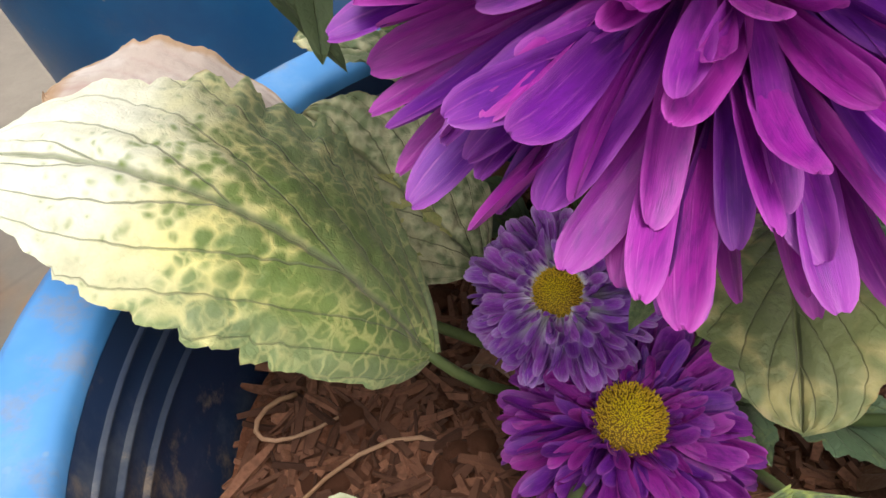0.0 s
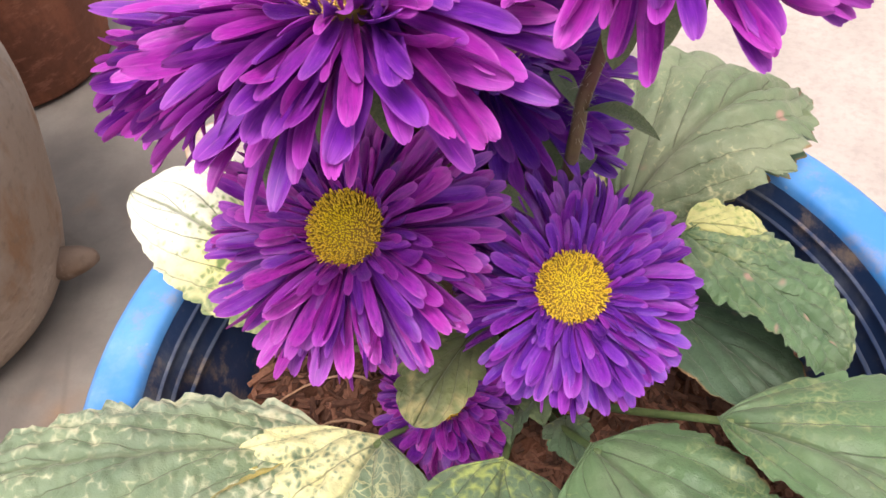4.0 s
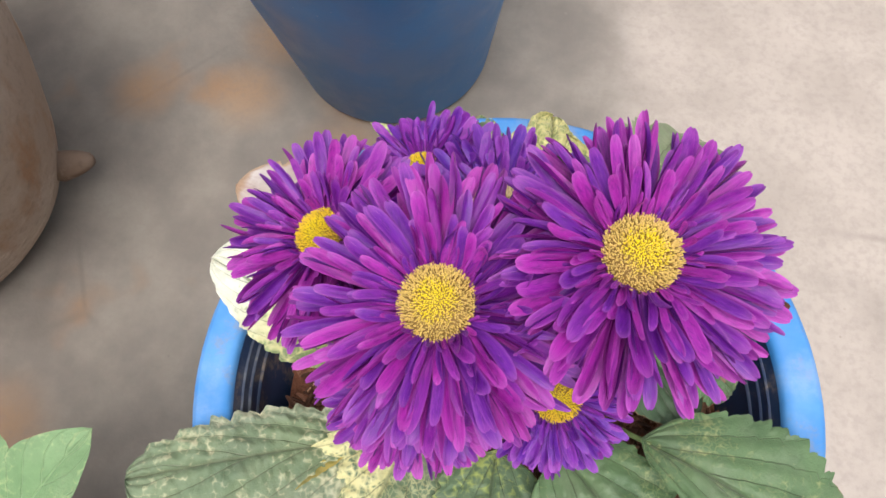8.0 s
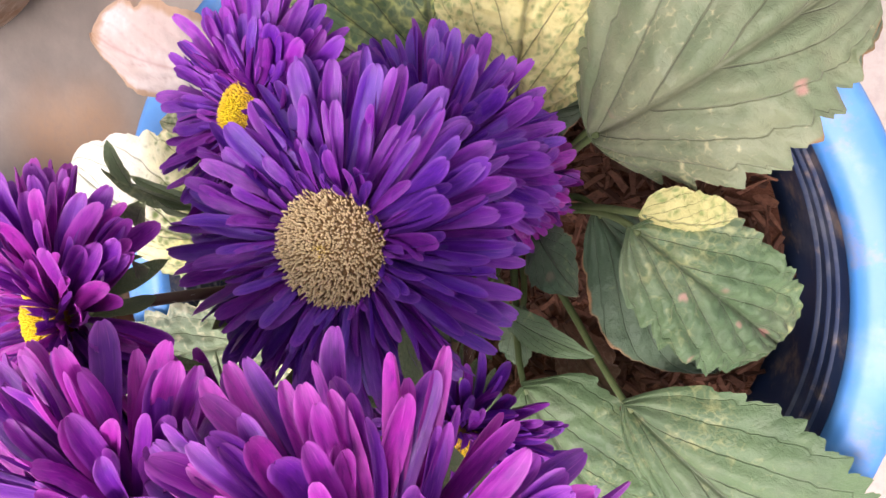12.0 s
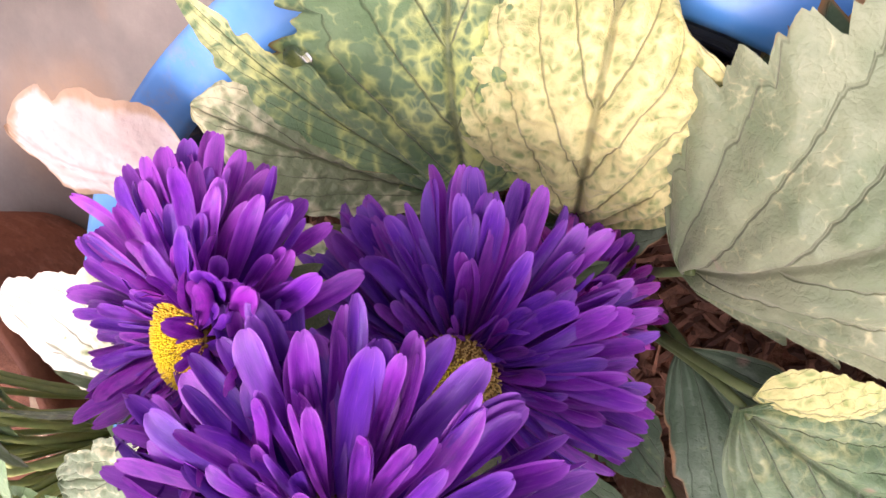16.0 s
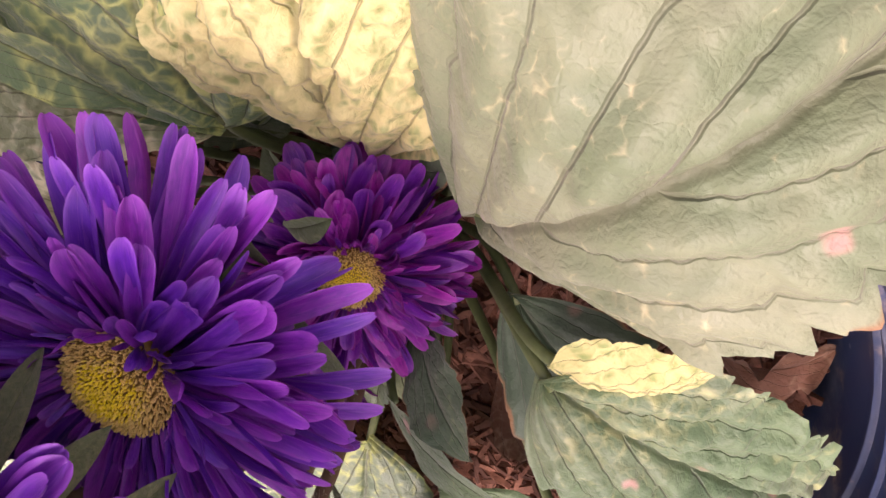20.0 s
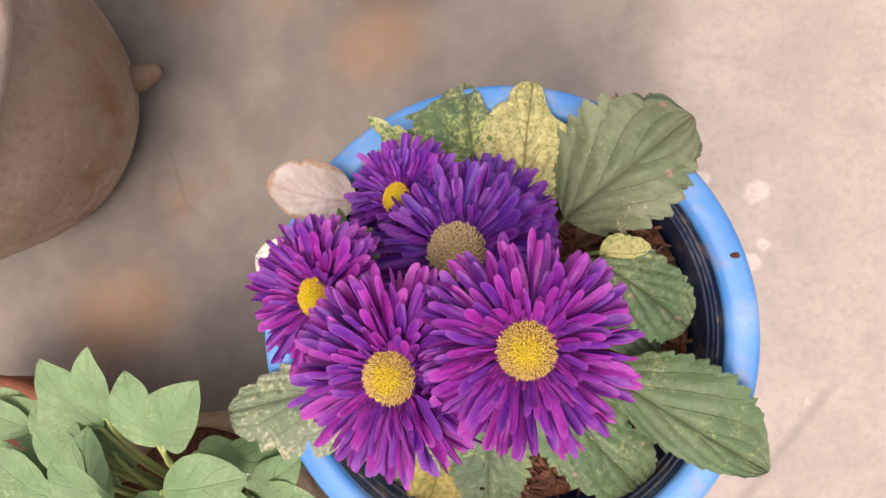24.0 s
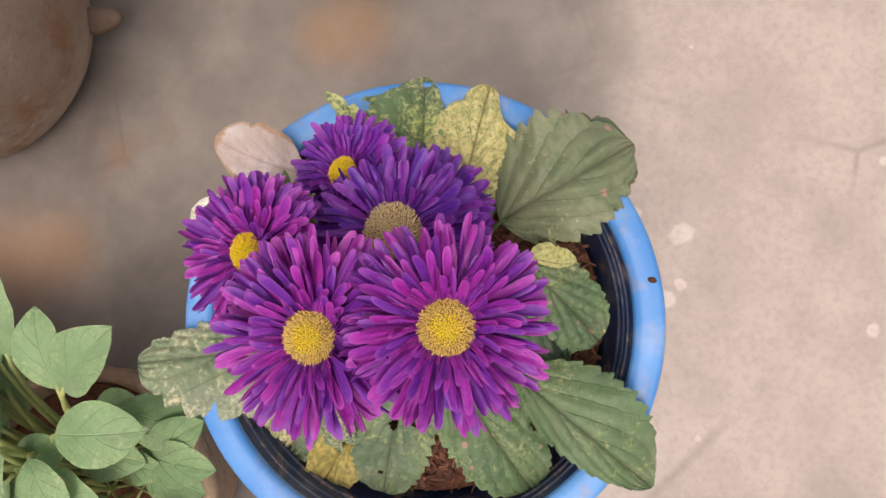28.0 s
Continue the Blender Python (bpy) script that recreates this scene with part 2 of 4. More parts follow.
PETAL = {
    "violet": petal_material("violet_petal", (0.138, 0.015, 0.365), (0.28, 0.021, 0.375), (0.60, 0.18, 0.67), 0.14),
    "magenta": petal_material("magenta_petal", (0.150, 0.012, 0.310), (0.39, 0.020, 0.355), (0.74, 0.20, 0.67), 0.14),
    "dark": petal_material("dark_violet_petal", (0.108, 0.015, 0.335), (0.225, 0.020, 0.345), (0.52, 0.17, 0.62), 0.12),
    "pale": petal_material("pale_violet_petal", (0.30, 0.05, 0.50), (0.42, 0.07, 0.55), (0.95, 0.90, 0.96), 0.66),
}
LEAF = {
    "green": leaf_material("green_leaf", (0.130, 0.210, 0.092), (0.086, 0.152, 0.066), (0.36, 0.39, 0.17), 0.10, 0.8, 0.36, edgy=0.0, vein_tone=0.48),
    "laced": leaf_material("yellow_laced_leaf", (0.233, 0.262, 0.148), (0.150, 0.196, 0.102), (0.54, 0.50, 0.28), 0.14, 0.9, 0.40, edgy=-0.1, vein_tone=0.50, dots=620, lacy=0.35),
    "beige": leaf_material("beige_leaf", (0.29, 0.335, 0.165), (0.20, 0.255, 0.12), (0.68, 0.64, 0.38), 0.48, vein_tone=0.5, dots=340, burn=1.24),
    # Darker copy of the green leaf: shade from upper leaves put into the colour
    "shade": leaf_material("shaded_green_leaf", (0.080, 0.13, 0.072), (0.055, 0.10, 0.055), (0.22, 0.28, 0.12), 0.04, 0.5, edgy=0.0, burn=1.16),
    "mottled": leaf_material("mottled_leaf", (0.140, 0.225, 0.095), (0.095, 0.17, 0.075), (0.62, 0.62, 0.27), 0.33, fade=0.1, near=(0.56, 0.60, 0.18), vein_tone=0.42, dots=360, edgy=0.1, burn=1.24),
    # Tip whitened by lost green and by strong light put into the colour
    "bleached": leaf_material("bleached_leaf", (0.23, 0.31, 0.08), (0.15, 0.22, 0.06), (0.88, 0.85, 0.70), 0.60, fade=1.7, edgy=-0.04, near=(0.80, 0.72, 0.28), grey=0.30, vein_tone=0.5, dots=380),
    "cream": leaf_material("cream_mottled_leaf", (0.20, 0.26, 0.14), (0.15, 0.21, 0.12), (0.64, 0.60, 0.38), 0.30, fade=-0.3, dots=380, grey=0.45),
    "yellow": leaf_material("yellow_leaf", (0.35, 0.38, 0.14), (0.23, 0.29, 0.10), (0.68, 0.61, 0.27), 0.82, vein_tone=0.42, dots=420, edgy=-0.36),
    "ochre": leaf_material("ochre_leaf", (0.36, 0.30, 0.07), (0.26, 0.24, 0.06), (0.52, 0.40, 0.11), 0.5, dots=300),
    "halved": leaf_material("half_yellow_leaf", (0.17, 0.23, 0.13), (0.13, 0.19, 0.11), (0.76, 0.70, 0.36), 0.70, half=1.6),
    "young": leaf_material("young_leaf", (0.15, 0.205, 0.085), (0.10, 0.15, 0.06), (0.32, 0.34, 0.15), 0.10, 0.0, 0.55, ribs=1.0, sweep=0.0),
    "netted": leaf_material("yellow_netted_leaf", (0.150, 0.210, 0.110), (0.10, 0.158, 0.085), (0.40, 0.46, 0.14), 0.14, 0.6, 0.36, fade=-0.6, near=(0.40, 0.46, 0.13), vein_tone=0.5, edgy=0.0, dots=400),
    "slip": leaf_material("slip_leaf", (0.165, 0.225, 0.105), (0.115, 0.165, 0.075), (0.34, 0.38, 0.18), 0.10, 0.0, 0.5, ribs=1.0, sweep=0.0),
    "pallid": leaf_material("pallid_leaf", (0.34, 0.39, 0.12), (0.24, 0.32, 0.09), (0.60, 0.56, 0.22), 0.60, vein_tone=0.6, dots=420, edgy=-0.1),
    "herb": leaf_material("herb_leaf", (0.225, 0.355, 0.165), (0.17, 0.29, 0.125), (0.35, 0.45, 0.21), 0.03, 0.0, 0.45, ribs=4.0, sweep=0.45, vein_tone=1.25),
    "olive": leaf_material("olive_brown_leaf", (0.16, 0.18, 0.065), (0.11, 0.13, 0.05), (0.36, 0.31, 0.13), 0.28, 0.3, dots=300),
    "brown": leaf_material("brown_dry_leaf", (0.33, 0.17, 0.10), (0.24, 0.11, 0.065), (0.45, 0.27, 0.17), 0.2, 0.0, 0.6),
}


def dead_leaf_material():
    m = Mat("dead_leaf")
    obj = m.coords("Object")
    col = m.mix(m.ramp(m.noise(obj, 60.0, 4), 0.35, 0.7), (0.52, 0.42, 0.37), (0.68, 0.60, 0.56))
    col = m.mix(m.math("MULTIPLY", m.attr("vein"), 0.6), col, (0.42, 0.26, 0.24))
    col = m.mix(m.ramp(m.math("ADD", m.attr("rim"), m.noise(obj, 70.0, 3)), 1.10, 1.40, 0.0, 0.85), col, (0.42, 0.26, 0.15))
    m.bump(m.noise(obj, 300.0, 4), 0.5, 0.001)
    return m.done(col, 0.7, 0.25, 0.3)


def simple_material(name, a, b, scale, rough, bump=0.3, depth=0.001, translucent=0.0, spec=0.4):
    m = Mat(name)
    obj = m.coords("Object")
    col = m.mix(m.ramp(m.noise(obj, scale, 5), 0.3, 0.7), a, b)
    col = m.mix(m.ramp(m.noise(obj, scale * 7, 3), 0.4, 0.8, 0.0, 0.35), col, tuple(c * 0.6 for c in a))
    m.bump(m.noise(obj, scale * 5, 4), bump, depth)
    return m.done(col, rough, translucent, spec)


def floor_material():
    m = Mat("cement_floor")
    obj = m.coords("Object")
    sep = m.n("SeparateXYZ")
    m.put(obj, sep.inputs[0])
    n_big = m.noise(obj, 3.2, 5)
    n_mid = m.noise(obj, 14.0, 6)
    n_fine = m.noise(obj, 160.0, 5)
    lit_cement = m.mix(m.ramp(n_mid, 0.3, 0.7), (0.365, 0.305, 0.262), (0.45, 0.38, 0.33))
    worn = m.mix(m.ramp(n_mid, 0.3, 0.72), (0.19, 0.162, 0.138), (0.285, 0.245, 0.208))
    # shade painted into the colour: worn is the grey side of a soft line
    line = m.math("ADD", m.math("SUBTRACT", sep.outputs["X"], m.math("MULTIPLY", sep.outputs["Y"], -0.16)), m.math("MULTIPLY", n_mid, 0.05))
    col = m.mix(m.ramp(line, 0.07, 0.16), worn, lit_cement)
    rust = m.math("MULTIPLY", m.ramp(m.noise(obj, 6.5, 3), 0.60, 0.74), m.ramp(line, 0.12, 0.02))
    col = m.mix(m.math("MULTIPLY", rust, 0.6), col, (0.34, 0.17, 0.07))
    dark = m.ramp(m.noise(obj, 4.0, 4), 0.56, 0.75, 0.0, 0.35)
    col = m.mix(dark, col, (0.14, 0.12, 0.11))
    crack = m.math("MULTIPLY", m.ramp(m.voronoi(obj, 3.0, "DISTANCE_TO_EDGE"), 0.0, 0.012, 0.35, 0.0), m.ramp(n_big, 0.48, 0.6))
    col = m.mix(crack, col, (0.16, 0.13, 0.11))
    # splashes of lime wash and rust marks, each with a ragged outline
    wob = m.n("TexNoise")
    m.put(obj, wob.inputs["Vector"])
    wob.inputs["Scale"].default_value = 42.0
    wob.inputs["Detail"].default_value = 4.0
    off = m.n("VectorMath", operation="MULTIPLY_ADD")
    m.put(wob.outputs["Color"], off.inputs[0])
    off.inputs[1].default_value = (0.016, 0.016, 0.0)
    m.put(obj, off.inputs[2])

    def blots(spots, soft):
        total = 0.0
        for x, y, r in spots:
            dist = m.n("VectorMath", operation="DISTANCE")
            m.put(off.outputs[0], dist.inputs[0])
            dist.inputs[1].default_value = (x + 0.008, y + 0.008, 0.0)
            total = m.math("MAXIMUM", total, m.ramp(dist.outputs["Value"], r * (1 - soft), r * (1 + soft), 1.0, 0.0))
        return total

    lime = blots(((0.1148, 0.1325, 0.0081), (0.1202, 0.1192, 0.0075), (0.1267, 0.1057, 0.0077), (0.1332, 0.0918, 0.0094), (0.1400, 0.0777, 0.0112), (0.1463, 0.0631, 0.0137), (0.1475, 0.0518, 0.0100), (0.1330, 0.0656, 0.0075), (0.1585, 0.0651, 0.0075), (0.1664, 0.0717, 0.0088), (0.1161, 0.0980, 0.0063), (0.1593, 0.1322, 0.0100), (0.1737, 0.0891, 0.0063),
                  (0.232, -0.033, 0.0050), (0.338, 0.108, 0.0075), (0.30, 0.25, 0.0063)), 0.2)
    rust2 = blots(((-0.207, 0.199, 0.026), (-0.187, 0.214, 0.034), (-0.190, 0.28, 0.03), (-0.384, -0.085, 0.034), (-0.418, -0.105, 0.04), (-0.289, 0.33, 0.028), (-0.398, 0.241, 0.025), (-0.30, 0.26, 0.03)), 0.8)
    col = m.mix(m.math("MULTIPLY", rust2, 0.5), col, (0.40, 0.21, 0.09))
    col = m.mix(m.math("MULTIPLY", lime, 0.42), col, (0.74, 0.66, 0.60))
    col = m.mix(m.ramp(n_fine, 0.40, 0.72, 0.0, 0.26), col, (0.22, 0.18, 0.155))
    pits = m.math("MULTIPLY", m.ramp(m.voronoi(obj, 62.0), 0.03, 0.09, 0.35, 0.0), m.ramp(m.noise(obj, 9.0, 2), 0.56, 0.68))
    col = m.mix(pits, col, (0.15, 0.12, 0.10))
    grit = m.math("MULTIPLY", m.ramp(m.voronoi(obj, 27.0), 0.03, 0.08, 0.5, 0.0), m.ramp(m.noise(obj, 11.0, 2), 0.58, 0.66))
    col = m.mix(grit, col, (0.66, 0.60, 0.55))
    m.bump(m.math("ADD", n_fine, m.math("MULTIPLY", n_mid, 2.0)), 0.25, 0.002)
    return m.done(col, m.ramp(n_mid, 0.3, 0.7, 0.55, 0.8), 0.0, 0.35)


def plastic_material(name, a, b, rough, dirt, worn=0.35):
    m = Mat(name)
    obj = m.coords("Object")
    sep = m.n("SeparateXYZ")
    m.put(obj, sep.inputs[0])
    n = m.noise(obj, 18.0, 5)
    col = m.mix(m.ramp(n, 0.35, 0.7), a, b)
    grime = m.math("MULTIPLY", m.ramp(m.noise(obj, 55.0, 6, 0.7), 0.52, 0.7), dirt)
    col = m.mix(grime, col, (0.30, 0.22, 0.16))
    speck = m.ramp(m.voronoi(obj, 120.0), 0.05, 0.11, 0.5, 0.0)
    col = m.mix(m.math("MULTIPLY", speck, m.ramp(n, 0.52, 0.6)), col, (0.45, 0.42, 0.38))
    scuff = m.math("MULTIPLY", m.ramp(m.noise(obj, 26.0, 6, 0.65), 0.5, 0.72), worn)
    col = m.mix(scuff, col, tuple(0.45 * c + 0.30 for c in b))
    m.bsdf.inputs["Coat Weight"].default_value = 0.12
    m.bsdf.inputs["Coat Roughness"].default_value = 0.22
    m.bump(m.noise(obj, 130.0, 3), 0.12, 0.0005)
    return m.done(col, m.ramp(n, 0.3, 0.7, rough, rough + 0.15), 0.0, 0.5)


def clay_material(name, a, b, c):
    m = Mat(name)
    obj = m.coords("Object")
    col = m.mix(m.ramp(m.noise(obj, 9.0, 5), 0.35, 0.65), a, b)
    col = m.mix(m.ramp(m.noise(m.scaled(obj, 1, 1, 0.35), 17.0, 5), 0.50, 0.66, 0.0, 0.8), col, c)
    rub = m.math("MULTIPLY", m.ramp(m.noise(m.scaled(obj, 1, 1, 2.5), 46.0, 5, 0.7), 0.50, 0.66), m.ramp(m.noise(obj, 8.0, 2), 0.42, 0.60))
    col = m.mix(m.math("MULTIPLY", rub, 0.5), col, tuple(min(0.7, q * 1.35 + 0.03) for q in b))
    col = m.mix(m.ramp(m.noise(obj, 120.0, 4), 0.50, 0.72, 0.0, 0.4), col, tuple(q * 0.55 for q in a))
    m.bump(m.math("ADD", m.noise(obj, 240.0, 4), m.noise(obj, 30.0, 3)), 0.5, 0.002)
    return m.done(col, 0.78, 0.0, 0.3)


def chip_material():
    m = Mat("mulch_chip")
    obj = m.coords("Object")
    isl = m.n("NewGeometry").outputs["Random Per Island"]
    r = m.math("FRACT", m.math("ADD", isl, m.rand()))
    col = m.mix(r, (0.075, 0.034, 0.024), (0.30, 0.135, 0.085))
    col = m.mix(m.ramp(m.noise(obj, 500.0, 3), 0.4, 0.7, 0.0, 0.5), col, (0.06, 0.025, 0.016))
    m.bump(m.noise(m.scaled(obj, 300, 1500, 1500), 1.0, 3), 0.4, 0.0005)
    return m.done(col, 0.85, 0.0, 0.25)


M_DEAD = dead_leaf_material()
M_STEM = simple_material("green_stem", (0.09, 0.13, 0.045), (0.14, 0.17, 0.06), 60, 0.5)
M_STEM_RED = simple_material("reddish_stem", (0.105, 0.036, 0.032), (0.13, 0.095, 0.045), 45, 0.5)
M_HAIR = simple_material("stem_hair", (0.42, 0.40, 0.32), (0.5, 0.46, 0.38), 60, 0.6, translucent=0.3)
M_HERB_STEM = simple_material("herb_stem", (0.36, 0.38, 0.13), (0.28, 0.34, 0.12), 50, 0.5)
M_FLOOR = floor_material()
M_BLUE = plastic_material("blue_plastic", (0.035, 0.20, 0.52), (0.05, 0.25, 0.60), 0.32, 0.35)
# Paler than M_BLUE: scuffs, plus the sky's reflection put into the colour
M_RIM = plastic_material("scuffed_skylit_plastic", (0.045, 0.215, 0.54), (0.11, 0.315, 0.66), 0.42, 0.45)
M_RIDGE = plastic_material("scuffed_navy_plastic", (0.016, 0.032, 0.085), (0.055, 0.065, 0.095), 0.40, 0.9)
# Inner wall colour, several times darker than the outside of the pot
M_NAVY = plastic_material("dark_blue_plastic", (0.012, 0.030, 0.085), (0.02, 0.045, 0.12), 0.42, 0.8)
M_DEEPBLUE = plastic_material("deep_blue_plastic", (0.008, 0.105, 0.29), (0.014, 0.150, 0.38), 0.30, 0.08, 0.06)
M_URN = clay_material("weathered_clay", (0.38, 0.275, 0.20), (0.48, 0.37, 0.285), (0.32, 0.16, 0.075))
M_LIP = clay_material("pinkish_clay", (0.46, 0.30, 0.24), (0.58, 0.44, 0.36), (0.42, 0.38, 0.30))
M_TAN = clay_material("tan_clay", (0.36, 0.25, 0.16), (0.44, 0.32, 0.21), (0.22, 0.13, 0.08))
M_LUG = clay_material("dark_clay", (0.20, 0.135, 0.095), (0.25, 0.17, 0.125), (0.17, 0.10, 0.06))
M_TERRA = clay_material("terracotta", (0.22, 0.075, 0.04), (0.30, 0.11, 0.06), (0.16, 0.06, 0.035))
M_SOIL = simple_material("coir_soil", (0.115, 0.045, 0.026), (0.21, 0.085, 0.05), 120, 0.9, 0.7, 0.003, 0.0, 0.2)
M_CHIP = chip_material()
M_ROOT = simple_material("dry_root", (0.40, 0.22, 0.13), (0.5, 0.3, 0.2), 80, 0.8)
M_STONE = simple_material("pale_pebble", (0.55, 0.5, 0.48), (0.65, 0.6, 0.58), 90, 0.6)
M_DROP = Mat("water")
M_DROP.bsdf.inputs["Transmission Weight"].default_value = 1.0
M_DROP.bsdf.inputs["IOR"].default_value = 1.33
M_DROP = M_DROP.done((1, 1, 1), 0.02)


def disc_material(name, inner, outer, reach):
    m = Mat(name)
    r = m.attr("radial")
    h = m.attr("tipness")
    isl = m.n("NewGeometry").outputs["Random Per Island"]
    col = m.mix(m.ramp(m.math("ADD", r, m.math("MULTIPLY", isl, 0.22)), reach, reach + 0.3), inner, outer)
    col = m.mix(m.ramp(isl, 0.2, 1.0, 0.0, 0.4), col, tuple(min(1, c * 1.25) for c in outer))
    # Brown at floret feet and dome: shade between florets put into the colour
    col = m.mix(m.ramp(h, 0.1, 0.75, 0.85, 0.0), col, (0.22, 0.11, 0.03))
    return m.done(col, 0.6, 0.08, 0.3)


DISC = {
    "young": disc_material("young_disc", (0.94, 0.72, 0.02), (0.88, 0.60, 0.05), 0.5),
    "mid": disc_material("ripe_disc", (0.96, 0.76, 0.02), (0.78, 0.56, 0.18), 0.48),
    "old": disc_material("faded_disc", (0.86, 0.62, 0.08), (0.76, 0.60, 0.34), 0.0),
}


# ---- mesh helpers ----
def mesh_from(name, verts, faces, mat, smooth=True, uvs=None, attrs=None):
    me = bpy.data.meshes.new(name)
    me.from_pydata([tuple(v) for v in verts], [], faces)
    if uvs is not None:
        layer = me.uv_layers.new(name="UVMap")
        idx = np.zeros(len(me.loops), dtype=np.int32)
        me.loops.foreach_get("vertex_index", idx)
        layer.data.foreach_set("uv", np.asarray(uvs, dtype=np.float32)[idx].ravel())
    for key, values in (attrs or {}).items():
        a = me.attributes.new(key, "FLOAT", "POINT")
        a.data.foreach_set("value", np.asarray(values, dtype=np.float32))
    if smooth:
        me.polygons.foreach_set("use_smooth", np.ones(len(me.polygons), dtype=bool))
    me.materials.append(mat)
    me.update()
    return me


def part(name, me, parent=None, label="", m=None):
    ob = new(name, me)
    if parent is not None:
        ob.parent = parent
    if m is not None:
        ob.matrix_basis = m
    if label:
        ob["label"] = label
    return ob


def empty(name, at=(0, 0, 0)):
    ob = new(name)
    ob.empty_display_size = 0.02
    ob.location = at
    return ob


def lathe(profile, seg=96, wobble=0.0, seed=0, closed=False):
    """A turned shape from (radius, height) pairs."""
    rng = random.Random(seed)
    ph = [rng.uniform(0, 6.28) for _ in range(4)]
    verts, faces = [], []
    for r, z in profile:
        for i in range(seg):
            a = 2 * math.pi * i / seg
            k = 1 + wobble * (math.sin(2 * a + ph[0]) + 0.6 * math.sin(3 * a + ph[1] + 6 * z) + 0.3 * math.sin(7 * a + ph[2] + 9 * z))
            verts.append((r * k * math.cos(a), r * k * math.sin(a), z))
    for j in range(len(profile) - 1):
        for i in range(seg):
            i2 = (i + 1) % seg
            faces.append((j * seg + i, j * seg + i2, (j + 1) * seg + i2, (j + 1) * seg + i))
    return verts, faces


def tube(points, r0, r1, seg=8, bumpy=0.0, rng=None):
    """A tapered tube along a smooth line of points."""
    pts = [Vector(p) for p in points]
    verts, faces = [], []
    n = len(pts)
    for k, p in enumerate(pts):
        d = (pts[min(k + 1, n - 1)] - pts[max(k - 1, 0)]).normalized()
        a = d.orthogonal().normalized() if k == 0 else (a - d * a.dot(d)).normalized()
        b = d.cross(a)
        r = r0 + (r1 - r0) * k / (n - 1)
        if bumpy and rng:
            r *= 1 + rng.uniform(-bumpy, bumpy)
        for i in range(seg):
            t = 2 * math.pi * i / seg
            verts.append(p + (a * math.cos(t) + b * math.sin(t)) * r)
    for k in range(n - 1):
        for i in range(seg):
            i2 = (i + 1) % seg
            faces.append((k * seg + i, k * seg + i2, (k + 1) * seg + i2, (k + 1) * seg + i))
    faces.append(tuple(reversed(range(seg))))
    faces.append(tuple(range((n - 1) * seg, n * seg)))
    return verts, faces


def bezier(p0, p1, p2, p3, n):
    p0, p1, p2, p3 = (Vector(p) for p in (p0, p1, p2, p3))
    return [p0 * (1 - t) ** 3 + p1 * 3 * t * (1 - t) ** 2 + p2 * 3 * t * t * (1 - t) + p3 * t ** 3 for t in (k / n for k in range(n + 1))]


# ---- setting ----
def build_floor():
    verts, faces = [], []
    n = 64
    for j in range(n + 1):
        for i in range(n + 1):
            x, y = (2 * i / n - 1) ** 3 * 22 + (2 * i / n - 1) * 2, (2 * j / n - 1) ** 3 * 22 + (2 * j / n - 1) * 2
            verts.append((x, y, -0.004 + 0.0015 * noise.noise(Vector((x * 4, y * 4, 0)))))
    for j in range(n):
        for i in range(n):
            a = j * (n + 1) + i
            faces.append((a, a + 1, a + n + 2, a + n + 1))
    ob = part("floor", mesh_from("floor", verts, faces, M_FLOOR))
    tagged(ob, "stained grey and buff cement terrace floor", "floor", kind="structure")


build_floor()


# ---- pots ----
def main_pot():
    pot = empty("flower_pot")
    tagged(pot, "round blue plastic flower pot with broad rim and ridged inside", "flower pot")
    outer = [(0.0, 0.003), (0.086, 0.003), (0.090, 0.0), (0.093, 0.006), (0.1140, 0.220), (0.1165, 0.2295), (0.1175, 0.2310)]
    v, f = lathe(outer)
    part("body", mesh_from("pot_body", v, f, M_BLUE), pot)
    rim = [(0.1175, 0.2310), (0.1265, 0.2295), (0.1285, 0.2310), (0.1325, 0.2500), (0.1331, 0.2535), (0.1322, 0.2562), (0.1298, 0.2572),
           (0.1212, 0.2564), (0.1180, 0.2556), (0.1168, 0.2540), (0.1164, 0.2515)]
    v, f = lathe(rim, wobble=0.0012, seed=4)
    part("rim", mesh_from("pot_rim", v, f, M_RIM), pot, "scuffed bright blue rolled rim")
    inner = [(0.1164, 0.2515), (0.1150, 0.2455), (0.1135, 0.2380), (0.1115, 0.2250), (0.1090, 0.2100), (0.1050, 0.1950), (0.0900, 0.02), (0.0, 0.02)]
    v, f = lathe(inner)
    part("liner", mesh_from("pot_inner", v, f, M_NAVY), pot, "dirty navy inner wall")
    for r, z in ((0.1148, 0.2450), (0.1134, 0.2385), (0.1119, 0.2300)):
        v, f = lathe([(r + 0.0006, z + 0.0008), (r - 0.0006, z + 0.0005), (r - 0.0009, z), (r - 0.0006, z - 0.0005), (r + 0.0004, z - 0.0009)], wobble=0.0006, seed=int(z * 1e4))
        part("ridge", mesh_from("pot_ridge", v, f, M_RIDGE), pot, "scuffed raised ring")


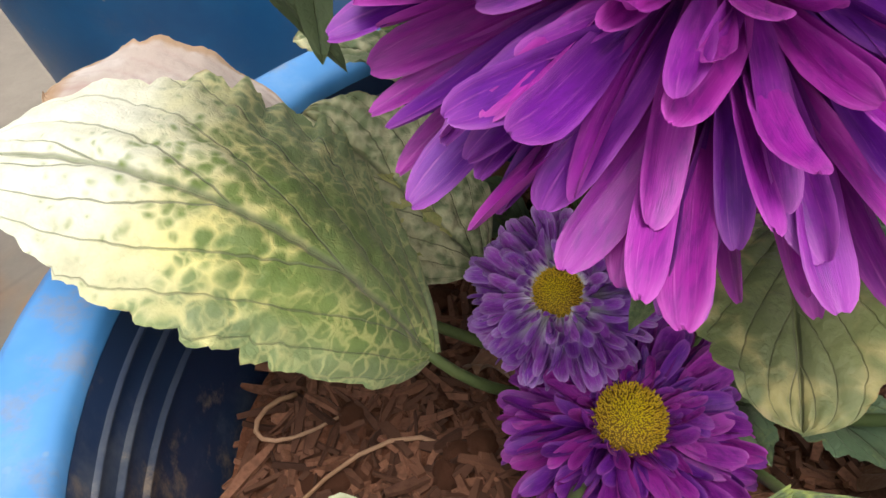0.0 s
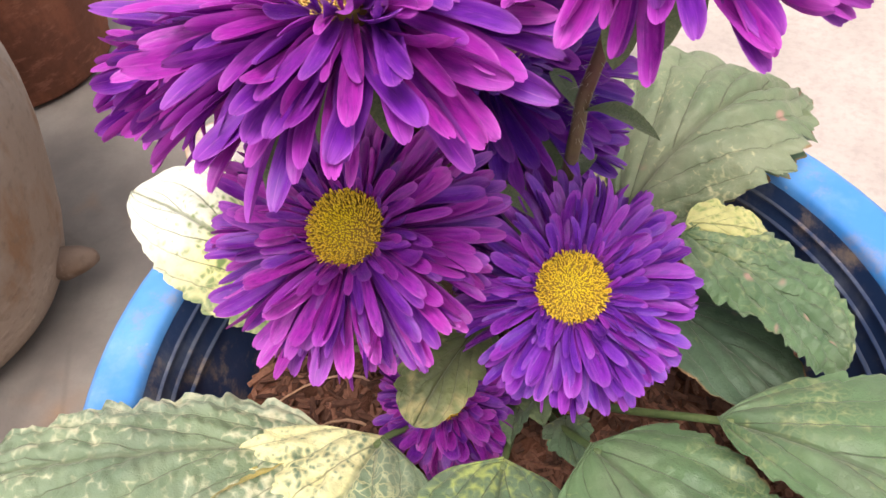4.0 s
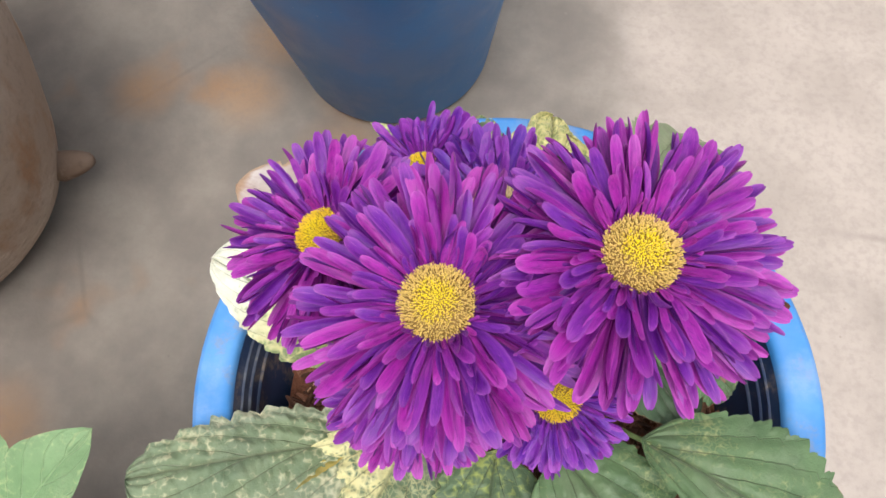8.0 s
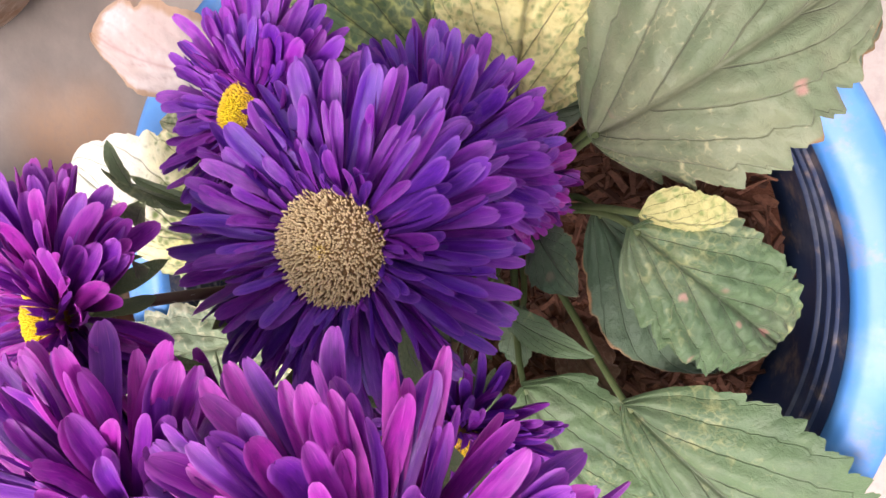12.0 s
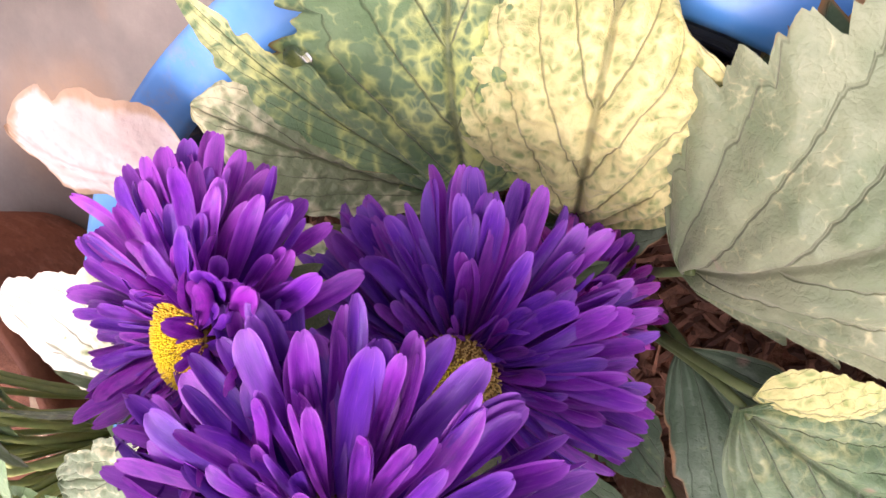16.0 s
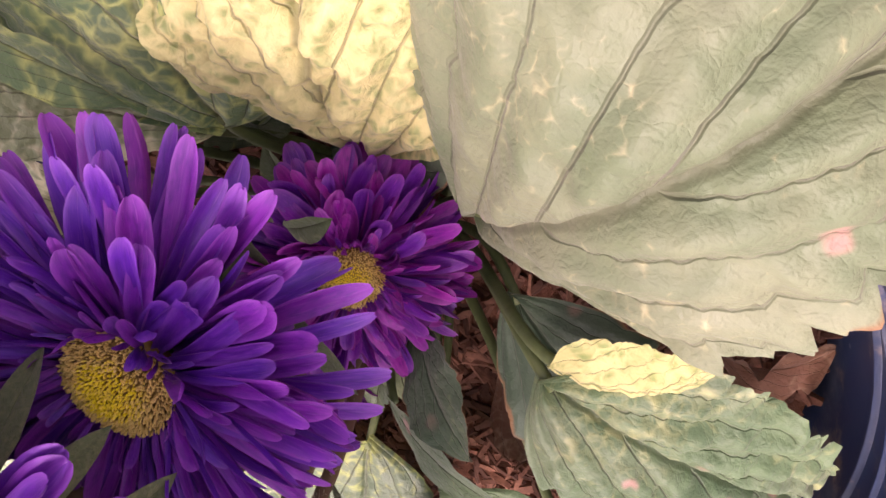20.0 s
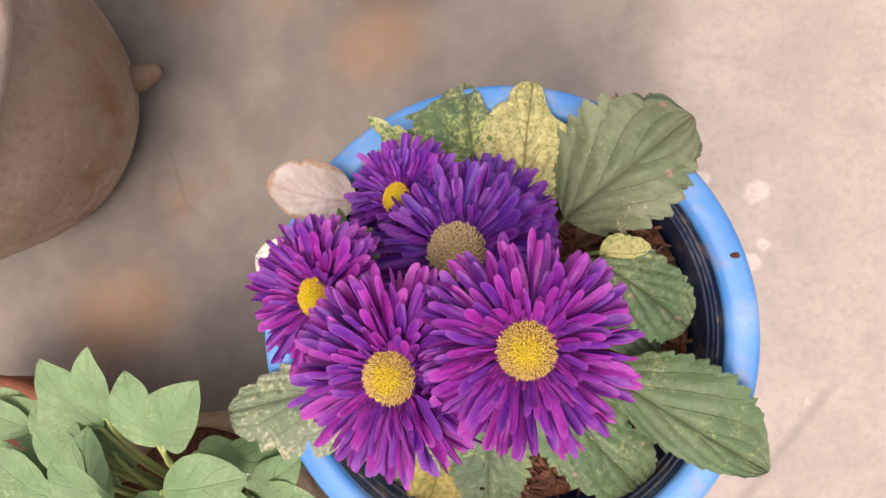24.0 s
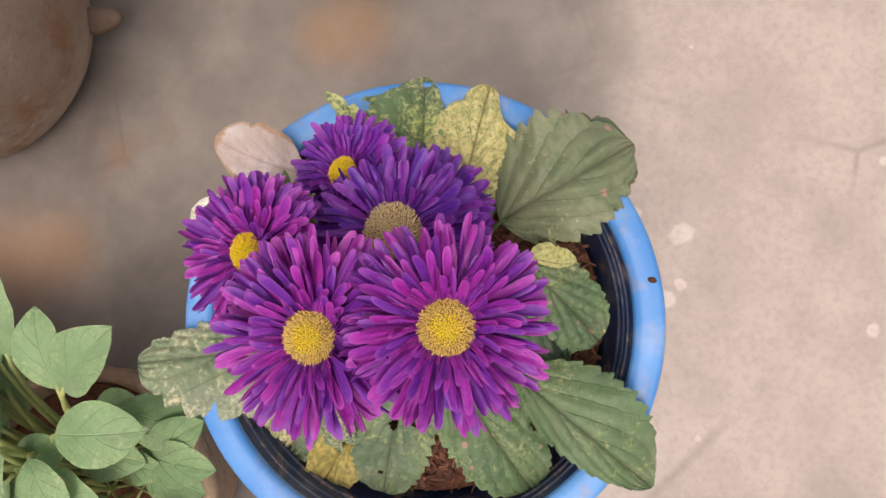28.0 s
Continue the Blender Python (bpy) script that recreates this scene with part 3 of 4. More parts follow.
def back_pot():
    pot = empty("flower_pot", (-0.178, 0.342, 0))
    tagged(pot, "plain blue plastic pot standing on the cement floor", "flower pot")
    v, f = lathe([(0.0, 0.004), (0.082, 0.004), (0.0855, 0.0), (0.089, 0.004), (0.130, 0.245), (0.131, 0.249)])
    part("body", mesh_from("pot_body", v, f, M_DEEPBLUE), pot)
    v, f = lathe([(0.131, 0.249), (0.140, 0.247), (0.1425, 0.250), (0.147, 0.272), (0.146, 0.277), (0.141, 0.278), (0.130, 0.276), (0.128, 0.272), (0.122, 0.23)])
    part("rim", mesh_from("pot_rim", v, f, M_BLUE), pot, "paler blue rolled rim")
    v, f = lathe([(0.122, 0.23), (0.08, 0.235), (0.04, 0.24), (0.0, 0.242)], wobble=0.01)
    part("soil", mesh_from("pot_soil", v, f, M_SOIL), pot, "dark soil filling")


def urn():
    pot = empty("clay_urn", (-0.528, 0.079, 0))
    tagged(pot, "weathered clay urn with a thick chipped pinkish lip", "urn")
    prof = [(0.0, 0.002), (0.095, 0.0), (0.110, 0.006), (0.121, 0.020), (0.134, 0.050), (0.147, 0.090), (0.159, 0.130), (0.165, 0.160), (0.167, 0.180), (0.163, 0.200), (0.156, 0.218), (0.154, 0.230)]
    v, f = lathe(prof, wobble=0.006, seed=2)
    part("body", mesh_from("urn_body", v, f, M_URN), pot)
    v, f = lathe([(0.154, 0.230), (0.172, 0.236), (0.188, 0.248), (0.194, 0.260), (0.189, 0.270), (0.176, 0.273), (0.164, 0.268), (0.156, 0.255), (0.150, 0.235), (0.140, 0.19)], wobble=0.016, seed=3)
    part("lip", mesh_from("urn_lip", v, f, M_LIP), pot, "chipped pinkish clay lip")
    v, f = lathe([(0.148, 0.225), (0.09, 0.222), (0.04, 0.218), (0.0, 0.22)], wobble=0.01)
    part("soil", mesh_from("urn_soil", v, f, M_SOIL), pot, "dry soil filling")
    v, f = lathe([(0.0, -0.018), (0.010, -0.016), (0.014, -0.006), (0.012, 0.006), (0.010, 0.014), (0.006, 0.022), (0.0, 0.024)], seg=20, wobble=0.10, seed=8)
    part("lug", mesh_from("urn_lug", v, f, M_LUG), pot, "worn dark clay lug", pose(0.122, 0.056, 0.032, 0, 84, 26))


def ribbed_pot(at, r, h, label, clay=None):
    clay = clay or M_TERRA
    pot = empty("clay_pot", at)
    tagged(pot, label, "clay pot")
    prof = [(0.0, 0.002), (r * 0.7, 0.0)]
    for k in range(14):
        z = h * 0.86 * k / 13
        q = 0.72 + 0.24 * math.sin(1.5 * k / 13)
        prof += [(r * q, z + 0.001), (r * (q + 0.022), z + h * 0.03)]
    v, f = lathe(prof, wobble=0.004, seed=6)
    part("body", mesh_from("ribbed_body", v, f, clay), pot)
    v, f = lathe([(r * 0.95, h * 0.87), (r, h * 0.88), (r * 1.02, h * 0.95), (r, h), (r * 0.93, h), (r * 0.9, h * 0.95), (r * 0.86, h * 0.8)], wobble=0.004, seed=7)
    part("rim", mesh_from("clay_rim", v, f, clay), pot)
    v, f = lathe([(r * 0.86, h * 0.82), (r * 0.5, h * 0.85), (0.0, h * 0.86)], wobble=0.01)
    part("soil", mesh_from("clay_soil", v, f, M_SOIL), pot, "dark soil filling")


main_pot()
back_pot()
urn()
ribbed_pot((-0.675, 0.405, 0), 0.125, 0.22, "red-brown ribbed clay pot on the cement floor")
ribbed_pot((-0.210, -0.235, 0), 0.105, 0.12, "tan clay pot holding a pale green leafy herb", M_TAN)
ribbed_pot((-0.400, -0.262, 0), 0.118, 0.13, "red-brown terracotta pot standing beside a leafy herb")


# ---- leaves ----
def leaf_mesh(name, base, tip, width, up, mat, arch=0.08, fold=0.1, droop=0.0, teeth=9, tooth=0.07, wave=0.03, ribs=4, seed=0,
              holes=(), peak=0.42, rows=120, cols=36, skew=0.0, relief=0.026, curl=0.0, sweep=0.72, bites=(), blunt=0.8, pucker=0.012, ragged=0.0):
    """A blade from base to tip; arch, fold, droop and curl are shares of its length or width; bites are (place, side, breadth, depth)."""
    rng = random.Random(seed)
    base, tip, up = Vector(base), Vector(tip), Vector(up)
    d = tip - base
    L = d.length
    d.normalize()
    up = (up - d * up.dot(d)).normalized()
    side = d.cross(up)
    a = peak / (1 - peak) * blunt
    b = blunt
    top = peak ** a * (1 - peak) ** b
    ph = [rng.uniform(0, 6.28) for _ in range(6)]

    def tooth_line():
        at, marks = 0.0, [0.0]
        while at < 1.0:
            at += rng.uniform(0.6, 1.45) / teeth
            marks.append(at)
        return marks, [rng.uniform(0.35, 1.2) for _ in marks]

    edges = {-1: tooth_line(), 1: tooth_line()}
    shift = Vector((rng.uniform(0, 50), rng.uniform(0, 50), 0))
    outline = {}
    for sgn in (-1, 1):
        marks, amp = edges[sgn]
        for j in range(rows + 1):
            s = j / rows
            k = max(i for i in range(len(marks)) if marks[i] <= s + 1e-6)
            k = min(k, len(marks) - 2)
            saw = min(1.0, max(0.0, (s - marks[k]) / (marks[k + 1] - marks[k])))
            rise = saw ** 0.75 if saw < 0.80 else max(0.0, (1 - saw) / 0.20)
            fine = (saw * 2.6) % 1.0
            cut = tooth * amp[k] * 1.9 * (rise - 0.45 + 0.22 * fine)
            cut += 0.05 * math.sin(5.0 * s + ph[0 if sgn > 0 else 1])
            cut += 0.012 * noise.noise(Vector((s * 60, sgn * 9.0, seed)))
            if ragged:
                q = noise.noise(Vector((s * 7, sgn * 5.0, seed + 0.5))) + 0.5 * noise.noise(Vector((s * 19, sgn * 5.0, seed + 3.5)))
                cut -= ragged * max(0.0, q) * 1.6
            for bs, bside, bw, bd in bites:
                if bside * sgn > 0:
                    cut -= bd * math.exp(-((s - bs) / bw) ** 4)
            outline[sgn, j] = (max(-0.97, cut), 0.06 * tooth * amp[k] * rise)
    verts, uvs, vein, rimv = [], [], [], []
    for j in range(rows + 1):
        s = j / rows
        for i in range(cols + 1):
            u = -1 + 2 * i / cols
            au = abs(u)
            w = 0.5 * width * (max(s, 0.0) ** a * max(1 - s, 0.0) ** b) / top * (1 + skew * u)
            cut, fwd = outline[1 if u > 0 else -1, j]
            ww = w * (1 + cut * au ** 2.5)
            e = au ** 1.3
            s2 = s + 0.15 * e * (w / (0.5 * width)) * (1 - s) * 0.6 - 0.10 * au * max(0, 0.25 - s) + fwd * au ** 3
            r = s - sweep * au
            rv = (r * ribs) % 1.0
            dist = min(rv, 1 - rv)
            mid = math.exp(-(au * w / (0.022 * width)) ** 2)
            lat = math.exp(-(dist / 0.085) ** 2) * (1 - 0.6 * au)
            h = arch * L * 4 * s * (1 - s) - droop * L * s * s
            h += fold * au * w - curl * width * au ** 2.5
            h += relief * width * (1.1 * math.sin(math.pi * rv) ** 0.8 * (1 - 0.6 * au) * min(1.0, au * 5) - 0.9 * mid)
            h += wave * width * au * au * (math.sin(9 * s + ph[2] + (2.2 if u > 0 else 0)) + 0.6 * math.sin(21 * s + ph[3] * u))
            q = Vector((s * L, u * w, 0)) + shift
            h += pucker * width * (noise.noise(q * (9 / width)) + 0.7 * noise.noise(q * (22 / width))) * min(1.0, s * 6)
            p = base + d * (L * s2) + side * (u * ww if au > 0 else 0) + up * h
            verts.append(p)
            uvs.append((u * 0.5 + 0.5, s))
            vein.append(max(mid, lat * 0.7))
            rimv.append(max(au ** 2, s ** 4))
    faces = []
    for j in range(rows):
        for i in range(cols):
            s, u = (j + 0.5) / rows, -1 + 2 * (i + 0.5) / cols
            wob = 0.35 * noise.noise(Vector((s * 25, u * 6, seed)))
            if any(((s - hs) / hl) ** 2 + ((u - hu) / hw) ** 2 < 1 + wob for hs, hu, hl, hw in holes):
                continue
            c = j * (cols + 1) + i
            faces.append((c, c + 1, c + cols + 2, c + cols + 1))
    return mesh_from(name, verts, faces, mat, True, uvs, {"vein": vein, "rim": rimv})


ROOT = Vector((-0.003, 0.0225, 0.2045))
plant = empty("aster_plant", (0, 0, 0))
tagged(plant, "purple aster in full bloom with mottled yellowing leaves", "flowering plant")


def aster_leaf(base, tip, width, up, kind, label="", stalk=True, **shape):
    me = leaf_mesh("leaf_blade", base, tip, width, up, LEAF[kind] if kind != "dead" else M_DEAD, **shape)
    ob = part("leaf", me, plant, label)
    if stalk:
        b, t = Vector(base), Vector(tip)
        d = (t - b).normalized()
        start = ROOT + Vector((b.x - ROOT.x, b.y - ROOT.y, 0)) * 0.12
        v, f = tube(bezier(start, start.lerp(b, 0.45) - Vector((0, 0, 0.012)), b - d * 0.012 - Vector((0, 0, 0.010)), b + d * 0.002, 12), 0.0016, 0.0011, 7)
        part("stalk", mesh_from("leaf_stalk", v, f, M_STEM), ob)
    return ob


# base, tip, width, up, kind, label, shape
aster_leaf((-0.0560, 0.0015, 0.2470), (-0.1275, 0.0145, 0.2890), 0.052, (0, -0.15, 1), "bleached", "large cream and green mottled leaf", arch=0.22, fold=-0.32, teeth=11, tooth=0.08, seed=1, skew=0.24, pucker=0.015, peak=0.45, blunt=0.58)
aster_leaf((-0.0860, 0.0540, 0.2640), (-0.1370, 0.0550, 0.2745), 0.036, (0, -0.35, 1), "dead", "dry curled pinkish white leaf", arch=0.14, fold=-0.4, teeth=4, tooth=0.03, seed=2, wave=0.05, peak=0.50, pucker=0.012, ragged=0.1, relief=0.012, blunt=0.6)
aster_leaf((-0.0245, 0.0690, 0.2550), (-0.0440, 0.1300, 0.2500), 0.060, (0.17, 0, 1), "mottled", "torn mottled leaf with brown edges", arch=0.25, fold=-0.06, teeth=6, tooth=0.08, seed=3, wave=0.04, peak=0.34, skew=-0.32, bites=((0.78, 1, 0.22, 0.50), (0.84, -1, 0.14, 0.40), (0.55, -1, 0.05, 0.25)), pucker=0.02, blunt=0.60, relief=0.035)
aster_leaf((-0.0330, 0.0745, 0.2645), (-0.0868, 0.0995, 0.2765), 0.013, (0.2, -0.2, 1), "mottled", "torn brown-edged strip curling from a mottled leaf", stalk=False, arch=0.07, fold=0.4, teeth=5, tooth=0.2, seed=27, wave=0.10, ragged=0.35, rows=60, cols=12)
aster_leaf((-0.0290, 0.0655, 0.2540), (-0.0857, 0.0751, 0.2727), 0.027, (0, 0.1, 1), "beige", "narrow torn mottled leaf", arch=0.05, fold=0.1, teeth=4, tooth=0.14, seed=4, ragged=0.3, pucker=0.03, peak=0.55, blunt=0.6)
aster_leaf((-0.0010, 0.0670, 0.2440), (-0.0065, 0.1345, 0.2570), 0.048, (0.1, -0.1, 1), "yellow", "pale yellow leaf with a lobed tip", arch=0.26, fold=-0.1, teeth=5, tooth=0.14, seed=5, wave=0.07, relief=0.05, peak=0.42, blunt=0.42, bites=((0.92, -1, 0.22, 0.25), (0.95, 1, 0.25, 0.80), (0.60, 1, 0.05, -0.12)), pucker=0.05)
aster_leaf((0.0251, 0.0676, 0.2540), (0.0765, 0.1285, 0.2630), 0.064, (0.05, -0.05, 1), "laced", "broad grey-green toothed leaf with pink blotches", arch=0.27, fold=-0.20, teeth=8, tooth=0.13, seed=6, peak=0.39, relief=0.050, blunt=0.64, skew=-0.12, pucker=0.018)
aster_leaf((0.0330, 0.0850, 0.2400), (0.0755, 0.1300, 0.2560), 0.060, (0.1, 0.1, 1), "shade", "deep green leaf with a brown torn edge", arch=0.18, teeth=7, tooth=0.13, seed=7, blunt=0.5, ragged=0.15, peak=0.5)
aster_leaf((0.0455, 0.0530, 0.2668), (0.0705, 0.0590, 0.2600), 0.018, (0.1, -0.45, 1), "pallid", "small curled pale yellow leaf", arch=0.15, fold=-0.5, teeth=4, tooth=0.06, seed=8, rows=50, cols=18, peak=0.36, ragged=0.1, blunt=0.5, pucker=0.04)
aster_leaf((0.0453, 0.0480, 0.2660), (0.0965, 0.0240, 0.2460), 0.042, (0.1, 0.22, 1), "green", "grey-green leaf with raised ribs", arch=0.10, fold=0.05, teeth=7, tooth=0.10, seed=9, relief=0.055, pucker=0.03, blunt=0.5, peak=0.40)
aster_leaf((0.0620, -0.0080, 0.2590), (0.1479, -0.0383, 0.2500), 0.050, (0.05, 0.05, 1), "green", "large deep green leaf reaching over the rim", arch=0.15, fold=0.0, teeth=12, tooth=0.07, seed=10, peak=0.38, relief=0.035, blunt=0.78, skew=-0.33)
aster_leaf((0.0296, -0.0202, 0.2500), (0.0928, -0.0683, 0.2305), 0.054, (0.05, 0, 1), "green", "green toothed leaf", arch=0.17, fold=-0.05, teeth=11, tooth=0.08, seed=11, peak=0.28, pucker=0.02, blunt=0.46, relief=0.035, bites=((0.5, -1, 0.05, 0.22),))
aster_leaf((0.0040, -0.0265, 0.2395), (0.0130, -0.1035, 0.2225), 0.047, (0, 0, 1), "netted", "grey-green leaf with small holes", arch=0.15, teeth=11, tooth=0.10, seed=12, holes=((0.40, 0.03, 0.045, 0.11), (0.34, -0.42, 0.012, 0.12), (0.80, 0.20, 0.02, 0.10)), pucker=0.03, peak=0.30, blunt=0.42)
aster_leaf((-0.0340, -0.0295, 0.2425), (-0.0490, -0.1025, 0.2235), 0.060, (0, -0.1, 1), "halved", "yellow leaf with a green side and eaten holes", arch=0.12, fold=0.0, teeth=5, tooth=0.17, seed=13, wave=0.06, holes=((0.40, -0.38, 0.06, 0.14), (0.54, -0.12, 0.05, 0.14)), pucker=0.05, relief=0.055, peak=0.28, blunt=0.42)
aster_leaf((-0.0150, -0.0460, 0.2300), (-0.0262, -0.1280, 0.2150), 0.034, (0.3, -0.1, 1), "ochre", "narrow yellow leaf", arch=0.1, teeth=5, tooth=0.06, seed=14, pucker=0.03, blunt=0.5)
aster_leaf((-0.0520, -0.0340, 0.2395), (-0.1375, -0.0770, 0.2645), 0.052, (0, 0.02, 1), "cream", "cream mottled leaf with ragged edges", arch=0.06, fold=-0.12, teeth=7, tooth=0.13, seed=15, pucker=0.03, blunt=0.46, peak=0.42, skew=-0.32, relief=0.035)
aster_leaf((-0.0545, -0.0380, 0.2420), (-0.0860, -0.0750, 0.2510), 0.010, (-0.3, 0.3, 1), "ochre", "yellow folded edge of a cream leaf", stalk=False, arch=0.05, fold=0.3, teeth=4, tooth=0.08, seed=28, rows=50, cols=10, ragged=0.2)
aster_leaf((-0.0450, 0.0300, 0.2400), (-0.0810, 0.0505, 0.2690), 0.036, (0, -0.3, 1), "beige", "mottled leaf tucked behind a larger one", arch=0.06, teeth=6, tooth=0.09, seed=16, pucker=0.03, blunt=0.6)
aster_leaf((-0.0900, 0.0300, 0.2500), (-0.1180, 0.0300, 0.2600), 0.020, (0, 0.1, 1), "beige", "pale ragged leaf", arch=0.06, teeth=4, tooth=0.14, seed=17, ragged=0.3)
aster_leaf((-0.0120, 0.0060, 0.2790), (-0.0297, -0.0345, 0.3026), 0.018, (0, 0, 1), "olive", "olive leaf under the blooms", stalk=False, arch=0.05, teeth=6, seed=18)
aster_leaf((-0.0040, -0.0080, 0.2840), (-0.0125, -0.0400, 0.2835), 0.021, (-0.1, 0, 1), "olive", "olive toothed leaf on the stem", stalk=False, arch=0.08, peak=0.5, blunt=0.5, teeth=5, tooth=0.12, seed=19)
aster_leaf((0.0041, 0.0024, 0.2229), (0.0041, -0.0187, 0.2347), 0.012, (-0.3, 0, 1), "netted", "small curled pale leaf", arch=0.15, fold=0.4, teeth=5, tooth=0.16, rows=50, cols=14, seed=20)
aster_leaf((0.0178, -0.0014, 0.2267), (0.0256, -0.0208, 0.2345), 0.015, (-0.3, 0, 1), "netted", "small curled pale leaf", arch=0.15, fold=0.3, teeth=5, tooth=0.16, rows=50, cols=14, seed=21)
aster_leaf((0.0041, 0.0065, 0.2270), (0.0129, -0.0099, 0.2347), 0.012, (0, 0, 1), "young", "", arch=0.1, teeth=3, rows=30, cols=10, seed=22)
aster_leaf((0.0170, 0.0340, 0.2500), (0.0372, 0.0250, 0.2690), 0.018, (0, 0, 1), "shade", "dark green leaf with a pinkish dry edge", arch=0.1, teeth=5, tooth=0.10, rows=50, cols=16, seed=23)
aster_leaf((0.0106, 0.0030, 0.2451), (0.0475, 0.0060, 0.2627), 0.011, (0, 0, 1), "green", "long narrow grey-green leaf", arch=0.1, teeth=3, tooth=0.08, rows=30, cols=8, seed=24)
aster_leaf((-0.0056, 0.0537, 0.2216), (-0.0389, 0.0230, 0.2366), 0.020, (0, 0, 1), "shade", "", arch=0.1, teeth=6, seed=25)
aster_leaf((0.0330, 0.0440, 0.2430), (0.0860, 0.0060, 0.2400), 0.040, (0, 0.15, 1), "shade", "shaded green leaf under a paler one", arch=0.08, teeth=7, tooth=0.07, seed=26)
# curled leaflets and torn green pieces round the crown
aster_leaf((-0.0290, 0.0600, 0.2300), (-0.0240, 0.0690, 0.2500), 0.0100, (0.3, -0.4, 0.6), "netted", "small curled grey-green leaf", arch=0.12, fold=0.5, teeth=4, tooth=0.10, rows=40, cols=12, seed=29)
aster_leaf((-0.0450, 0.0380, 0.2420), (-0.0770, 0.0400, 0.2600), 0.025, (0, -0.3, 1), "pallid", "pale crumpled leaf with shallow teeth", arch=0.12, fold=-0.2, teeth=5, tooth=0.14, seed=30, rows=60, cols=20, relief=0.05)
aster_leaf((-0.0300, 0.0520, 0.2240), (-0.0560, 0.0640, 0.2360), 0.020, (0, 0.1, 1), "netted", "yellow-netted leaf low under paler ones", arch=0.1, teeth=6, tooth=0.10, seed=31, rows=50, cols=18)
aster_leaf((-0.0060, 0.0600, 0.2280), (0.0200, 0.0760, 0.2440), 0.022, (0, 0.1, 1), "shade", "", arch=0.1, teeth=5, tooth=0.08, seed=32, rows=50, cols=16)
# narrow young leaves between the blooms
SLIPS = (((-0.0535, 0.0335, 0.347), (-0.0467, 0.0431, 0.3543), 0.0058), ((-0.0620, 0.0390, 0.340), (-0.0670, 0.0486, 0.3431), 0.0050), ((-0.0490, 0.0285, 0.353), (-0.0396, 0.0326, 0.3593), 0.0048),
         ((0.0040, 0.0235, 0.378), (-0.0068, 0.0290, 0.3846), 0.0062), ((0.0085, 0.0280, 0.380), (0.0024, 0.0394, 0.3879), 0.0062), ((-0.0065, 0.0620, 0.267), (-0.0088, 0.0740, 0.2737), 0.0048),
         ((-0.0010, 0.0655, 0.271), (0.0097, 0.0747, 0.2759), 0.0054), ((-0.0410, 0.0635, 0.303), (-0.0286, 0.0696, 0.3075), 0.0056), ((-0.0450, 0.0660, 0.302), (-0.0385, 0.0788, 0.3057), 0.0050),
         ((-0.0530, 0.0640, 0.300), (-0.0560, 0.0790, 0.3040), 0.0050), ((-0.0680, 0.0230, 0.300), (-0.0774, 0.0368, 0.3321), 0.0075), ((-0.0660, 0.0220, 0.295), (-0.0840, 0.0300, 0.3140), 0.0066),
         ((-0.0690, 0.0200, 0.298), (-0.0700, 0.0300, 0.3220), 0.0060), ((-0.0242, 0.0361, 0.226), (-0.0263, 0.0568, 0.239), 0.0085))
for k, (b, t, w) in enumerate(SLIPS):
    aster_leaf(b, t, w * 0.95, (0.1, -0.1, 1), "slip", "", stalk=False, arch=0.06, fold=0.3, teeth=3, tooth=0.03, rows=30, cols=10, seed=40 + k)


# ---- blooms ----
def petal_mesh(seed):
    """A strap petal of unit length along +x, channelled, narrow at its foot, with a rounded spoon tip."""
    rng = random.Random(100 + seed)
    cols = 6
    stations = (0, 0.12, 0.28, 0.46, 0.64, 0.78, 0.87, 0.93, 0.972, 0.993, 1.0)
    rows = len(stations) - 1
    curve = rng.uniform(-0.30, 0.25)
    tip = rng.uniform(-0.35, 0.30)
    twist = rng.uniform(-0.9, 0.9)
    sway = rng.uniform(-0.18, 0.18)
    chan = rng.uniform(0.35, 1.2)
    lean = rng.uniform(-0.35, 0.35)
    foot = rng.uniform(0.22, 0.40)
    verts, faces, uvs = [], [], []
    for j in range(rows + 1):
        s = stations[j]
        w = 0.5 * (foot + (1 - foot) * min(1, s / 0.58) ** 1.1)
        if s > 0.80:
            w *= math.sqrt(max(0.06, 1 - ((s - 0.80) / 0.204) ** 2.6))
        for i in range(cols + 1):
            u = -1 + 2 * i / cols
            tw = twist * s
            gutter = chan * (1.15 - 0.75 * s)
            y, z = u * w * (1 - 0.22 * gutter * abs(u)), gutter * w * (u * u + lean * u) * 1.15 + 0.10 * w * math.cos(3 * math.pi * u)
            y, z = y * math.cos(tw) - z * math.sin(tw), y * math.sin(tw) + z * math.cos(tw)
            verts.append((s - (0.018 * (1 - abs(u)) ** 3 if j == rows else 0), y + 5 * sway * s * s, z + 5 * curve * s * s + 2 * tip * max(0.0, s - 0.7) ** 2 * 9))
            uvs.append((0.5 + 0.5 * u, s))
    for j in range(rows):
        for i in range(cols):
            c = j * (cols + 1) + i
            faces.append((c, c + 1, c + cols + 2, c + cols + 1))
    return verts, faces, uvs


PETAL_SHAPES = [petal_mesh(k) for k in range(14)]
PETAL_MESH = {key: [mesh_from("petal", *PETAL_SHAPES[k][:2], mat, True, PETAL_SHAPES[k][2]) for k in range(14)] for key, mat in PETAL.items()}


